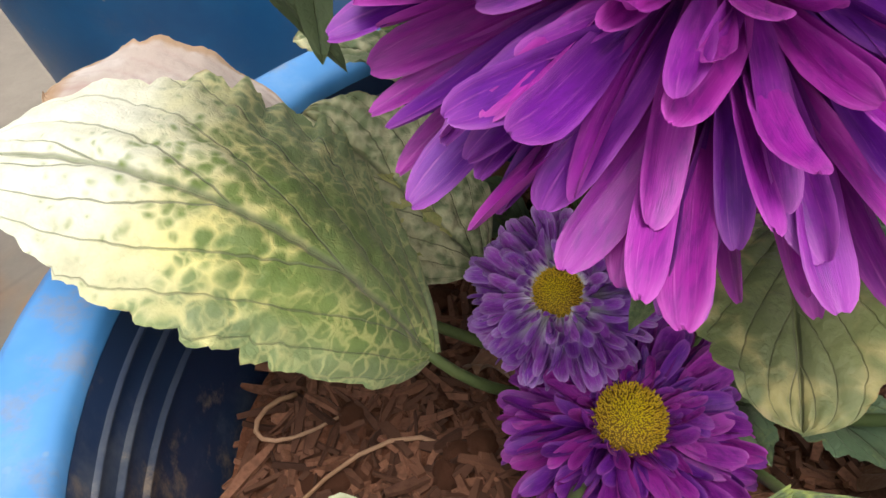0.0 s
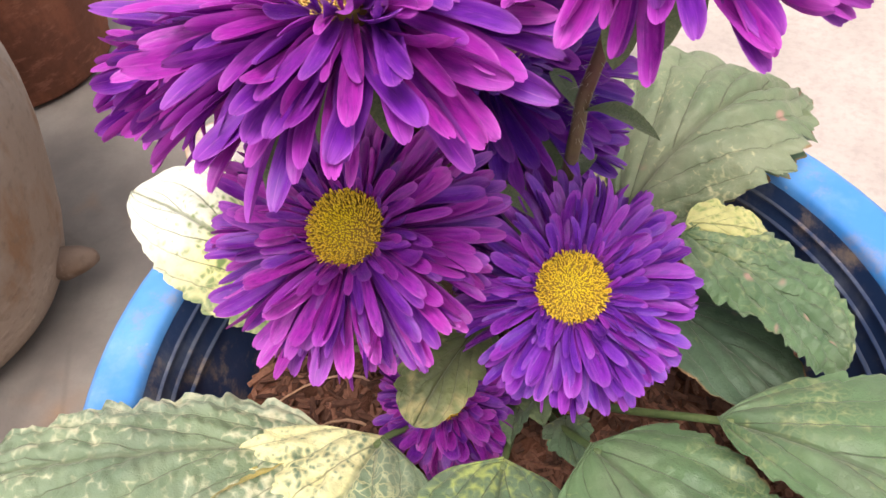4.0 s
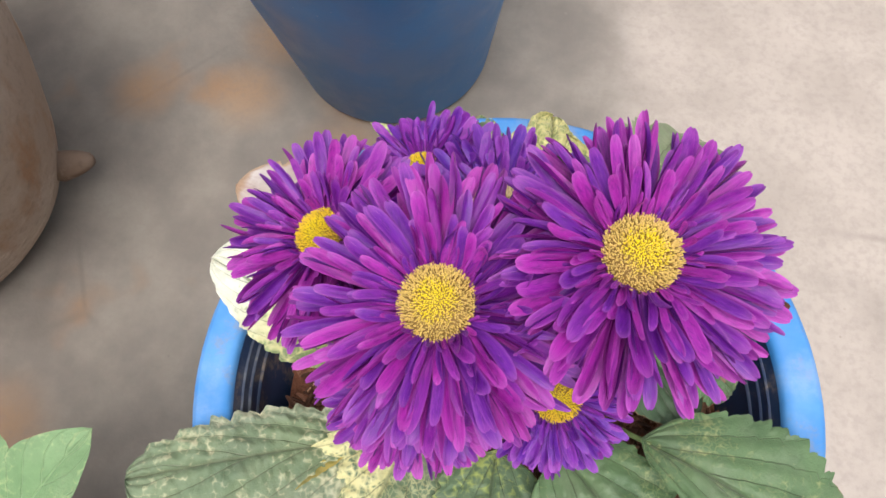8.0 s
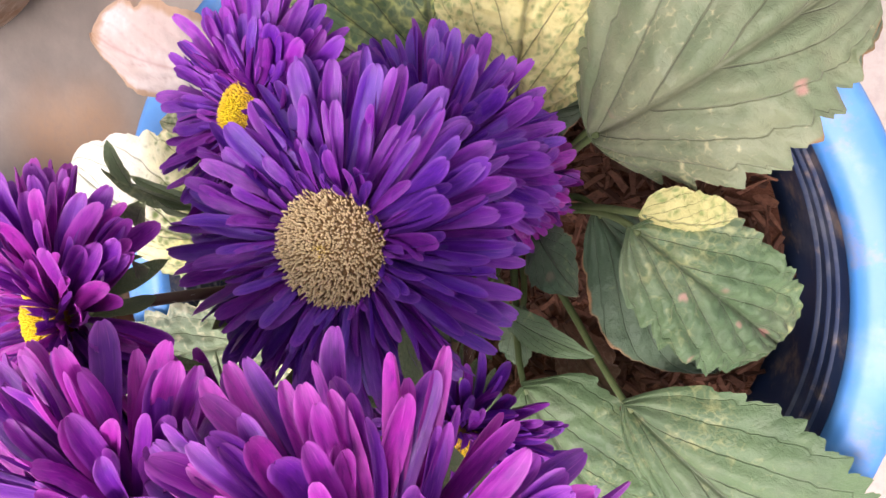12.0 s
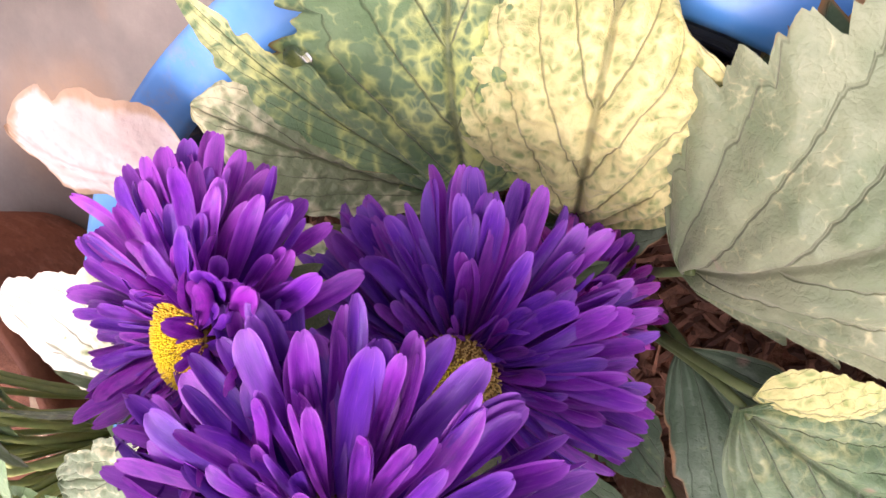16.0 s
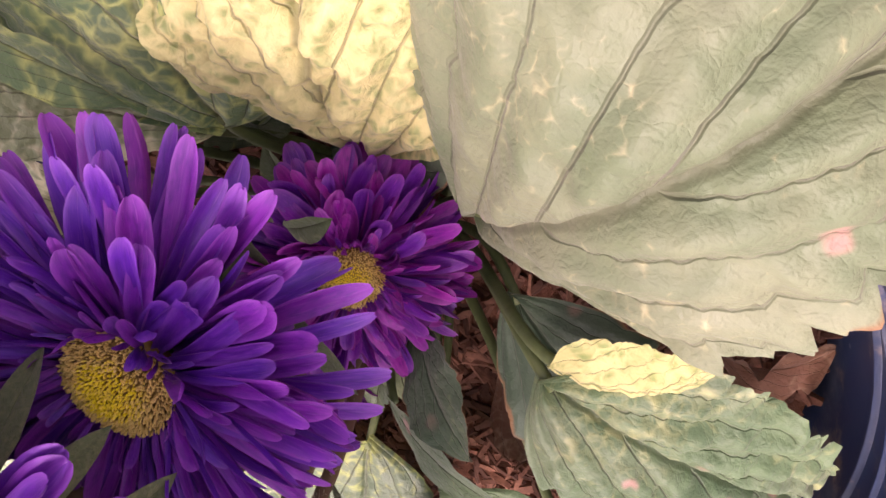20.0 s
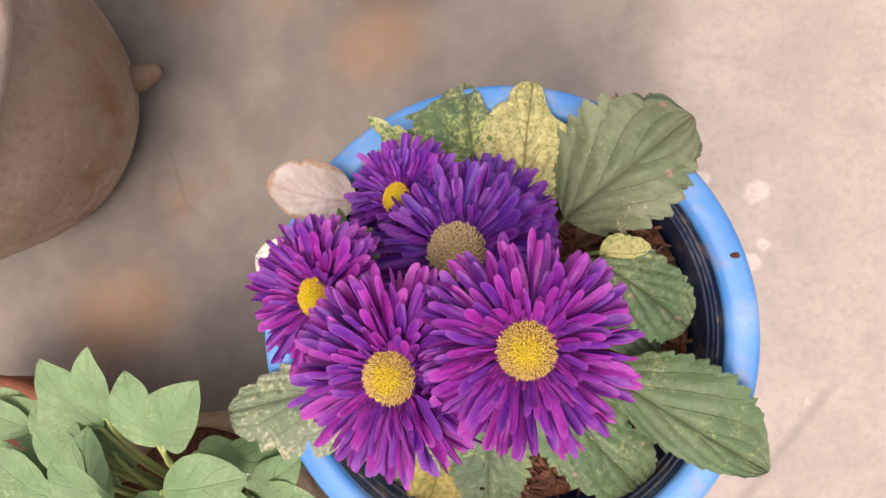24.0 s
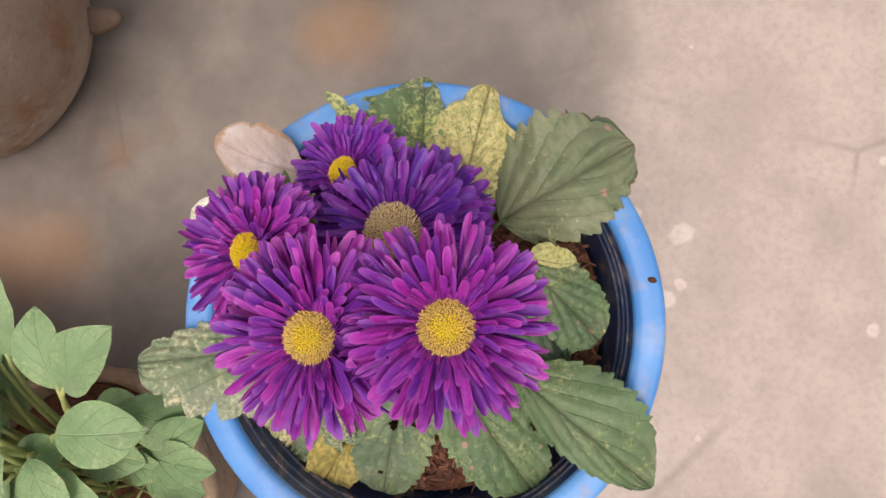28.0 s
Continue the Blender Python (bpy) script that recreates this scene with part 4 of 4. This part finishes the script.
def bract_meshes():
    made = []
    for k in range(5):
        made.append(leaf_mesh("bract_blade", (0, 0, 0), (1, 0, 0), 0.26, (0, 0, 1), LEAF["young"], arch=0.04 + 0.02 * k, fold=0.15, droop=-0.1 + 0.1 * k,
                              teeth=2, tooth=0.0, rows=12, cols=4, seed=200 + k, ribs=1, relief=0.02, wave=0.02, peak=0.55))
    return made


BRACTS = bract_meshes()


def disc_mesh(r, kind, seed, dome):
    """A dome crowded with tiny tubular florets."""
    rng = random.Random(seed)
    verts, faces, radial, tipness = [], [], [], []
    n = 1500 if kind == "young" else 1900
    v0, f0 = lathe([(0.0, -0.25), (1.0, -0.3), (1.02, 0.0), (0.8, dome * 0.36), (0.5, dome * 0.75), (0.2, dome * 0.97), (0.0, dome)], seg=24)
    verts += [Vector(v) * r for v in v0]
    faces += f0
    radial += [0.5] * len(v0)
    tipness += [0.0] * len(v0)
    for k in range(n):
        q = math.sqrt((k + 0.5) / n) * 1.0
        a = k * 2.39996 + rng.uniform(-0.12, 0.12)
        z = dome * (1 - q * q)
        c = Vector((q * math.cos(a), q * math.sin(a), z)) * r
        nrm = Vector((q * math.cos(a) * 0.7 + rng.uniform(-.2, .2), q * math.sin(a) * 0.7 + rng.uniform(-.2, .2), 1)).normalized()
        x = nrm.orthogonal().normalized()
        y = nrm.cross(x)
        h = r * rng.uniform(0.07, 0.19) * (0.7 + 0.5 * q)
        wid = r * rng.uniform(0.012, 0.020)
        b = len(verts)
        for lev, (hh, ww) in enumerate(((-0.2, 0.7), (0.6, 0.8), (0.85, 1.35), (1.0, 0.7))):
            for i in range(5):
                t = 2 * math.pi * i / 5
                verts.append(c + nrm * h * hh + (x * math.cos(t) + y * math.sin(t)) * wid * ww)
                radial.append(q)
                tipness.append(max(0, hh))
        for lev in range(3):
            for i in range(5):
                i2 = (i + 1) % 5
                faces.append((b + lev * 5 + i, b + lev * 5 + i2, b + lev * 5 + 5 + i2, b + lev * 5 + 5 + i))
        faces.append(tuple(b + 15 + i for i in range(5)))
    return mesh_from("disc_florets", verts, faces, DISC[kind], True, None, {"radial": radial, "tipness": tipness})


M_CUP = simple_material("green_cup", (0.10, 0.17, 0.05), (0.15, 0.22, 0.07), 200, 0.6)


def bloom(center, normal, radius, disc, color, disc_kind, seed, via=None, label="", dense=1.0, lift=(-1, 6, 14, 24, 38, 58), petal_w=0.0, red=True):
    petal_w = petal_w or 0.0043 * (radius / 0.0375) ** 0.6
    rng = random.Random(seed * 17 + 3)
    n = Vector(normal).normalized()
    c = Vector(center)
    frame_m = Matrix.Translation(c) @ n.to_track_quat("Z", "Y").to_matrix().to_4x4() @ pose(0, 0, 0, 0, 0, rng.uniform(0, 360))
    v, f = lathe([(0.0, -0.010), (disc * 0.5, -0.009), (disc * 0.95, -0.005), (disc * 1.0, -0.001), (disc * 0.6, 0.0), (0.0, 0.0)], seg=20)
    head = part("flower_head", mesh_from("flower_cup", v, f, M_CUP), plant, label, frame_m)
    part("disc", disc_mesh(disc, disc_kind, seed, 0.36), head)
    layers = len(lift)
    for l in range(layers):
        count = int((54, 54, 52, 48, 46, 40)[l] * dense)
        span = (radius - disc * 0.85)
        for k in range(count):
            a = 360.0 * (k + 0.5 * (l % 2) + rng.uniform(-0.5, 0.5)) / count
            ln = span * (1.03, 0.99, 0.90, 0.74, 0.50, 0.24)[l] * rng.uniform(0.90, 1.05)
            w = petal_w * rng.uniform(0.72, 1.22) * (1.05, 1.05, 1, 0.88, 0.66, 0.36)[l]
            el = lift[l] + rng.gauss(0, 5)
            z0 = -0.0045 + 0.0009 * l
            m = pose(0, 0, 0, 0, 0, a) @ pose(disc * (0.86 if l < 5 else 0.97), 0, z0, 0, -el, 0) @ pose(0, 0, 0, rng.uniform(-50, 50), 0, rng.uniform(-9, 9))
            m = m @ Matrix.Diagonal((ln, w, w, 1))
            part("petal", PETAL_MESH[color][rng.randrange(14)], head, "", m)
    for k in range(11):
        a = 360 * (k + rng.uniform(-0.3, 0.3)) / 11
        ln = radius * rng.uniform(0.42, 0.72)
        m = pose(0, 0, 0, 0, 0, a) @ pose(disc * 0.6, 0, -0.008, 0, rng.uniform(15, 80), 0) @ Matrix.Scale(ln, 4)
        part("bract", BRACTS[k % 5], head, "", m)
    # stem
    end = c - n * 0.009
    mid = Vector(via) if via else (ROOT * 0.45 + end * 0.55) + Vector((0, 0, -0.004))
    pts = bezier(ROOT + Vector((rng.uniform(-.004, .004), rng.uniform(-.004, .004), -0.006)), ROOT * 0.5 + mid * 0.5 + Vector((0, 0, 0.006)), mid + Vector((0, 0, -0.006)), mid, 10)
    pts += bezier(mid, mid + Vector((0, 0, 0.006)), end - n * 0.016, end, 8)[1:]
    v, f = tube(pts, 0.0019, 0.0014, 8, 0.06, rng)
    stem = part("stem", mesh_from("stem_tube", v, f, M_STEM_RED if red else M_STEM), plant)
    hv, hf = [], []
    for k in range(170):
        t = rng.uniform(0.15, 0.99) * (len(pts) - 1)
        i = int(t)
        p = pts[i].lerp(pts[min(i + 1, len(pts) - 1)], t - i)
        o = Vector((rng.gauss(0, 1), rng.gauss(0, 1), rng.gauss(0, 0.5))).normalized()
        q = o.orthogonal().normalized() * 0.00012
        tipp = p + o * rng.uniform(0.0032, 0.0050)
        b = len(hv)
        hv += [p + q, p - q, p + q.cross(o), tipp]
        hf += [(b, b + 1, b + 3), (b + 1, b + 2, b + 3), (b + 2, b, b + 3)]
    tagged(part("hair", mesh_from("stem_hairs", hv, hf, M_HAIR, False), stem, "fine pale hairs"), kind="stuff")
    # narrow leaves on the stem
    for k in range(4):
        t = rng.uniform(0.3, 0.62) * (len(pts) - 1)
        i = int(t)
        a = rng.uniform(0, 360)
        m = Matrix.Translation(pts[i]) @ pose(0, 0, 0, 0, 0, a) @ pose(0, 0, 0, 0, rng.uniform(-50, 15), 0) @ Matrix.Scale(rng.uniform(0.012, 0.024), 4)
        part("stem_leaf", BRACTS[rng.randrange(5)], plant, "", m)


bloom((0.0285, 0.0133, 0.3932), (0.10, -0.03, 1), 0.0390, 0.0098, "magenta", "mid", 1, via=(0.0172, 0.0145, 0.340), label="largest magenta-violet bloom with a golden centre")
bloom((-0.0190, -0.0090, 0.3840), (-0.04, -0.12, 1), 0.0405, 0.0098, "magenta", "mid", 2, via=(-0.010, 0.004, 0.325), label="magenta-violet bloom with a tan and gold centre")
bloom((-0.0631, 0.0105, 0.3602), (-0.34, -0.10, 1), 0.0352, 0.0078, "magenta", "young", 3, via=(-0.036, 0.016, 0.315), label="violet bloom leaning outwards")
bloom((-0.0133, 0.0400, 0.3350), (0.0, 0.06, 1), 0.0405, 0.0122, "dark", "old", 4, via=(-0.008, 0.036, 0.300), label="deep violet bloom with a faded tan centre", lift=(-8, 0, 9, 19, 32, 54))
bloom((-0.0480, 0.0582, 0.3227), (-0.42, 0.12, 1), 0.0312, 0.0070, "violet", "young", 5, via=(-0.028, 0.044, 0.285), label="violet bloom with a yellow centre half hidden", lift=(-4, 4, 12, 20, 32, 52))
bloom((-0.0084, 0.0558, 0.3020), (0.12, 0.16, 1), 0.0342, 0.0082, "dark", "mid", 6, via=(-0.006, 0.044, 0.268), label="deep violet bloom below a taller one", lift=(-8, 0, 9, 18, 30, 48))
bloom((0.0043, 0.0475, 0.2577), (0.45, 0.22, 0.9), 0.0245, 0.0062, "magenta", "mid", 7, via=(0.001, 0.042, 0.236), label="small magenta bloom low among the leaves", dense=0.85, petal_w=0.0042)
bloom((-0.0252, -0.0223, 0.3344), (0.05, -0.50, 0.9), 0.0325, 0.0080, "magenta", "young", 8, via=(-0.012, -0.004, 0.292), label="magenta bloom under a taller one")
bloom((0.0206, -0.0106, 0.3105), (0.15, -0.46, 0.88), 0.0285, 0.0080, "violet", "young", 9, via=(0.010, 0.006, 0.275), label="violet bloom with a bright yellow centre")
bloom((-0.0194, -0.0093, 0.2373), (0.0, -0.28, 1), 0.0240, 0.0066, "magenta", "young", 10, via=(-0.012, 0.008, 0.221), label="small bloom low over the mulch", dense=0.85, petal_w=0.0045)
bloom((-0.0314, 0.0079, 0.2543), (-0.25, -0.45, 0.88), 0.0180, 0.0046, "pale", "young", 11, via=(-0.018, 0.020, 0.226), label="small pale-throated bloom low over the mulch", dense=0.85, petal_w=0.0034, red=False)


# ---- soil and mulch ----
def soil_height(x, y):
    r = math.hypot(x, y)
    return 0.2040 + 0.004 * (1 - r / 0.1) + 0.0045 * noise.noise(Vector((x * 28, y * 28, 1.3))) + 0.0016 * noise.noise(Vector((x * 120, y * 120, 4)))


def mulch():
    verts, faces = [(0, 0, soil_height(0, 0))], []
    rings, seg = 44, 120
    for j in range(1, rings + 1):
        r = 0.1045 * j / rings
        for i in range(seg):
            a = 2 * math.pi * i / seg
            x, y = r * math.cos(a), r * math.sin(a)
            verts.append((x, y, soil_height(x, y)))
    for i in range(seg):
        faces.append((0, 1 + i, 1 + (i + 1) % seg))
    for j in range(rings - 1):
        for i in range(seg):
            i2 = (i + 1) % seg
            b = 1 + j * seg
            faces.append((b + i, b + i2, b + seg + i2, b + seg + i))
    soil = part("soil", mesh_from("soil_bed", verts, faces, M_SOIL))
    tagged(soil, "red-brown coir soil strewn with wood mulch in the pot", "soil")
    rng = random.Random(5)

    def chip_shape(seed):
        g = random.Random(900 + seed)
        k = 5
        v, f = [], []
        bend = g.uniform(-0.12, 0.12)
        for j in range(k):
            s = j / (k - 1)
            w = 0.5 * g.uniform(0.7, 1.1) * (0.45 + 0.55 * math.sin(math.pi * min(1, max(0.12, s * 0.86 + 0.1))))
            h = 0.5 * g.uniform(0.8, 1.1)
            off = bend * 4 * s * (1 - s)
            o2 = g.uniform(-0.1, 0.1)
            v += [(s - 0.5, -w + o2, -h + off * 3), (s - 0.5, w + o2, -h * 0.8 + off * 3), (s - 0.5, w * 0.8 + o2, h + off * 3), (s - 0.5, -w * 0.8 + o2, h * 0.7 + off * 3)]
        for j in range(k - 1):
            for i in range(4):
                i2 = (i + 1) % 4
                f.append((j * 4 + i, j * 4 + i2, j * 4 + 4 + i2, j * 4 + 4 + i))
        f += [(3, 2, 1, 0), tuple(range((k - 1) * 4, k * 4))]
        return v, f

    shapes = [chip_shape(k) for k in range(14)]
    meshes = [mesh_from("wood_chip", v, f, M_CHIP, False) for v, f in shapes]

    def place(x, y):
        ln = rng.uniform(0.005, 0.018)
        w = rng.uniform(0.0011, 0.0040)
        h = rng.uniform(0.0008, 0.0020)
        return (Matrix.Translation((x, y, soil_height(x, y) + rng.uniform(0.0002, 0.0022))) @ pose(0, 0, 0, rng.uniform(-50, 50), rng.uniform(-30, 30), rng.uniform(0, 360))
                @ Matrix.Diagonal((ln, w, h, 1)))

    for k in range(300):  # the open bed on the side of the large mottled leaf
        x, y = rng.uniform(-0.096, -0.028), rng.uniform(-0.045, 0.045)
        if math.hypot(x, y) < 0.100:
            part("wood_chip", meshes[k % 14], soil, "", place(x, y))
    v2, f2 = [], []
    for k in range(2600):
        r, a = 0.102 * math.sqrt(rng.random()), rng.uniform(0, 6.2832)
        m = place(r * math.cos(a), r * math.sin(a))
        sv, sf = shapes[k % 14]
        b = len(v2)
        v2 += [m @ Vector(p) for p in sv]
        f2 += [tuple(i + b for i in face) for face in sf]
    tagged(part("mulch", mesh_from("mulch_litter", v2, f2, M_CHIP, False), soil, "loose red-brown wood chips"), kind="stuff")
    for k, (x, y, s) in enumerate(((-0.072, -0.006, 1.0), (-0.058, -0.020, 0.7), (-0.085, 0.012, 0.6))):
        pts = [Vector((x + s * 0.022 * math.cos(t * 2.2 + k), y + s * 0.012 * math.sin(t * 3.1 + k), soil_height(x, y) + 0.003 + 0.003 * math.sin(t * 2.6))) for t in np.linspace(0, 2, 14)]
        v, f = tube(pts, 0.0007, 0.0003, 6)
        part("root", mesh_from("root_thread", v, f, M_ROOT), soil, "thin pale dry root")
    rng2 = random.Random(77)
    for k in range(64):
        x, y = rng2.uniform(-0.09, 0.0), rng2.uniform(-0.05, 0.05)
        s = rng2.uniform(0.0012, 0.0062) * rng2.uniform(0.6, 1.0)
        v, f = lathe([(0, -1), (0.7, -0.7), (1, 0), (0.75, 0.65), (0.0, 0.9)], seg=9, wobble=0.14, seed=k)
        part("clod", mesh_from("soil_clod", v, f, M_SOIL), soil, "", Matrix.Translation((x, y, soil_height(x, y) + s * 0.3)) @ pose(0, 0, 0, k * 40, k * 23, 0) @ Matrix.Scale(s, 4))


mulch()


# ---- the neighbouring herb ----
def herb():
    herb_plant = empty("leafy_herb", (-0.210, -0.235, 0.098))
    tagged(herb_plant, "pale green herb with smooth oval leaves in a clay pot", "plant")
    inv = Matrix.Translation((0.210 + 0.008, 0.235 + 0.008, -0.098 + 0.055))
    rng = random.Random(31)

    def blade(base, tip, width, up=(0, 0, 1), **kw):
        b, t = inv @ Vector(base), inv @ Vector(tip)
        ob = part("leaf", leaf_mesh("herb_blade", b, t, width, up, LEAF["herb"], teeth=2, tooth=0.0, ribs=5, wave=0.02, pucker=0.006, rows=26, cols=12, relief=0.012, peak=0.45,
                                    seed=rng.randrange(999), **kw), herb_plant)
        d = (t - b).normalized()
        foot = Vector((b.x * 0.35, b.y * 0.35, 0.0))
        v, f = tube(bezier(foot, foot + Vector((0, 0, 0.03)), b - d * 0.02, b + d * 0.003, 9), 0.0024, 0.0016, 7)
        part("stalk", mesh_from("herb_stalk", v, f, M_HERB_STEM), ob)

    blade((-0.190, -0.150, 0.185), (-0.134, -0.124, 0.192), 0.040, arch=0.1, fold=0.15)
    blade((-0.190, -0.120, 0.195), (-0.164, -0.070, 0.216), 0.036, (-0.2, -0.4, 1), arch=0.08, fold=0.25)
    blade((-0.196, -0.122, 0.190), (-0.222, -0.080, 0.200), 0.036, (0, -0.2, 1), arch=0.1, fold=0.15)
    blade((-0.240, -0.120, 0.180), (-0.246, -0.070, 0.205), 0.028, (0, -0.3, 1), arch=0.08, fold=0.2)
    blade((-0.250, -0.130, 0.170), (-0.290, -0.090, 0.190), 0.034, arch=0.1, fold=0.1)
    blade((-0.200, -0.170, 0.185), (-0.168, -0.196, 0.180), 0.034, arch=0.1, fold=0.15)
    blade((-0.210, -0.180, 0.195), (-0.212, -0.225, 0.190), 0.034, arch=0.1, fold=0.15)
    blade((-0.220, -0.170, 0.195), (-0.262, -0.178, 0.195), 0.034, arch=0.1, fold=0.15)
    blade((-0.215, -0.160, 0.200), (-0.248, -0.140, 0.215), 0.026, arch=0.1, fold=0.2)
    blade((-0.207, -0.165, 0.205), (-0.190, -0.178, 0.216), 0.016, arch=0.1, fold=0.3)
    blade((-0.209, -0.163, 0.205), (-0.214, -0.146, 0.218), 0.014, arch=0.1, fold=0.3)
    blade((-0.212, -0.167, 0.205), (-0.226, -0.178, 0.217), 0.015, arch=0.1, fold=0.3)
    for k in range(34):  # yellowish shoots leaning out of the pot
        a = rng.uniform(-0.6, 1.6)
        foot = Vector((rng.uniform(-0.02, 0.06), rng.uniform(-0.03, 0.06), 0.0))
        out = foot + Vector((math.cos(a), math.sin(a), 0)) * rng.uniform(0.03, 0.06) + Vector((0, 0, rng.uniform(0.01, 0.04)))
        v, f = tube(bezier(foot, foot + Vector((0, 0, 0.02)), out - Vector((0, 0, 0.004)), out, 8), 0.0017, 0.0008, 6)
        part("shoot", mesh_from("herb_shoot", v, f, M_HERB_STEM), herb_plant)
    for k in range(92):
        a = rng.uniform(0, 6.28)
        r = rng.uniform(0.01, 0.095)
        bx, by = -0.235 + r * math.cos(a), -0.19 + r * math.sin(a)
        bz = rng.uniform(0.13, 0.185)
        ln = rng.uniform(0.036, 0.060)
        a2 = a + rng.uniform(-0.7, 0.7)
        tx, ty = bx + ln * math.cos(a2), by + ln * math.sin(a2)
        if math.hypot(tx, ty) < 0.150 or ty > -0.105:
            continue
        if tx > -0.175 and ty > -0.17:
            bz = 0.13 + 0.15 * (bz - 0.13)
        blade((bx, by, bz), (tx, ty, bz + rng.uniform(-0.005, 0.02)), ln * rng.uniform(0.5, 0.7), arch=0.1, fold=0.15)


herb()


# ---- small loose things ----
def water_drop(m, r, label):
    v, f = lathe([(0.0, -0.10), (0.9, -0.08), (1.0, 0.02), (0.94, 0.20), (0.74, 0.38), (0.38, 0.50), (0.0, 0.54)], seg=24, wobble=0.03, seed=9)
    ob = part("water_drop", mesh_from("drop", v, f, M_DROP), None, "", m @ Matrix.Scale(r, 4))
    tagged(ob, label, "water drop")


torn_leaf = [ob for ob in plant.children if ob.name.startswith("leaf")][2]
spot = min(torn_leaf.data.vertices, key=lambda p: (p.co.x + 0.0610) ** 2 + (p.co.y - 0.0933) ** 2)
facing = spot.normal if spot.normal.z > 0 else -spot.normal
water_drop(Matrix.Translation(spot.co + facing * 0.0004) @ facing.to_track_quat("Z", "Y").to_matrix().to_4x4(), 0.0033, "clear round water drop lying on a mottled leaf")
water_drop(pose(-0.1275, -0.1170, 0.2455, 10, 10, 0), 0.0022, "clear water drop at the tip of a herb leaf")


def mud_fleck(at, sx, sy):
    v, f = lathe([(0, -0.2), (0.8, -0.15), (1, 0), (0.7, 0.5), (0.0, 0.7)], seg=11, wobble=0.12, seed=5)
    ob = part("mud_fleck", mesh_from("mud", v, f, M_SOIL), None, "", pose(*at, 0, 0, 20) @ Matrix.Diagonal((sx, sy, 0.0008, 1)))
    tagged(ob, "small fleck of dried brown mud on the blue rim", "mud")


mud_fleck((0.1105, 0.0645, 0.2571), 0.0026, 0.0016)


def dry_leaf(base, tip, width, up, seed):
    b = Vector(base)
    ob = part("dry_leaf", leaf_mesh("dry_blade", (0, 0, 0), Vector(tip) - b, width, up, LEAF["brown"], arch=0.25, fold=0.7, teeth=4, tooth=0.2, wave=0.18, rows=30, cols=12, seed=seed), None, "", pose(*base))
    tagged(ob, "crumpled reddish brown dry leaf lying on the mulch", "dry leaf", "fallen leaves")


dry_leaf((0.030, -0.008, 0.208), (0.060, -0.030, 0.212), 0.020, (0, 0.3, 1), 301)
dry_leaf((0.078, 0.020, 0.207), (0.100, 0.034, 0.211), 0.014, (0.2, 0, 1), 302)
dry_leaf((-0.048, 0.072, 0.210), (-0.030, 0.092, 0.216), 0.013, (0, -0.3, 1), 303)
dry_leaf((-0.050, 0.024, 0.208), (-0.036, 0.014, 0.212), 0.010, (0.2, 0.2, 1), 304)
dry_leaf((0.030, 0.055, 0.208), (0.052, 0.074, 0.212), 0.014, (0, 0.2, 1), 305)
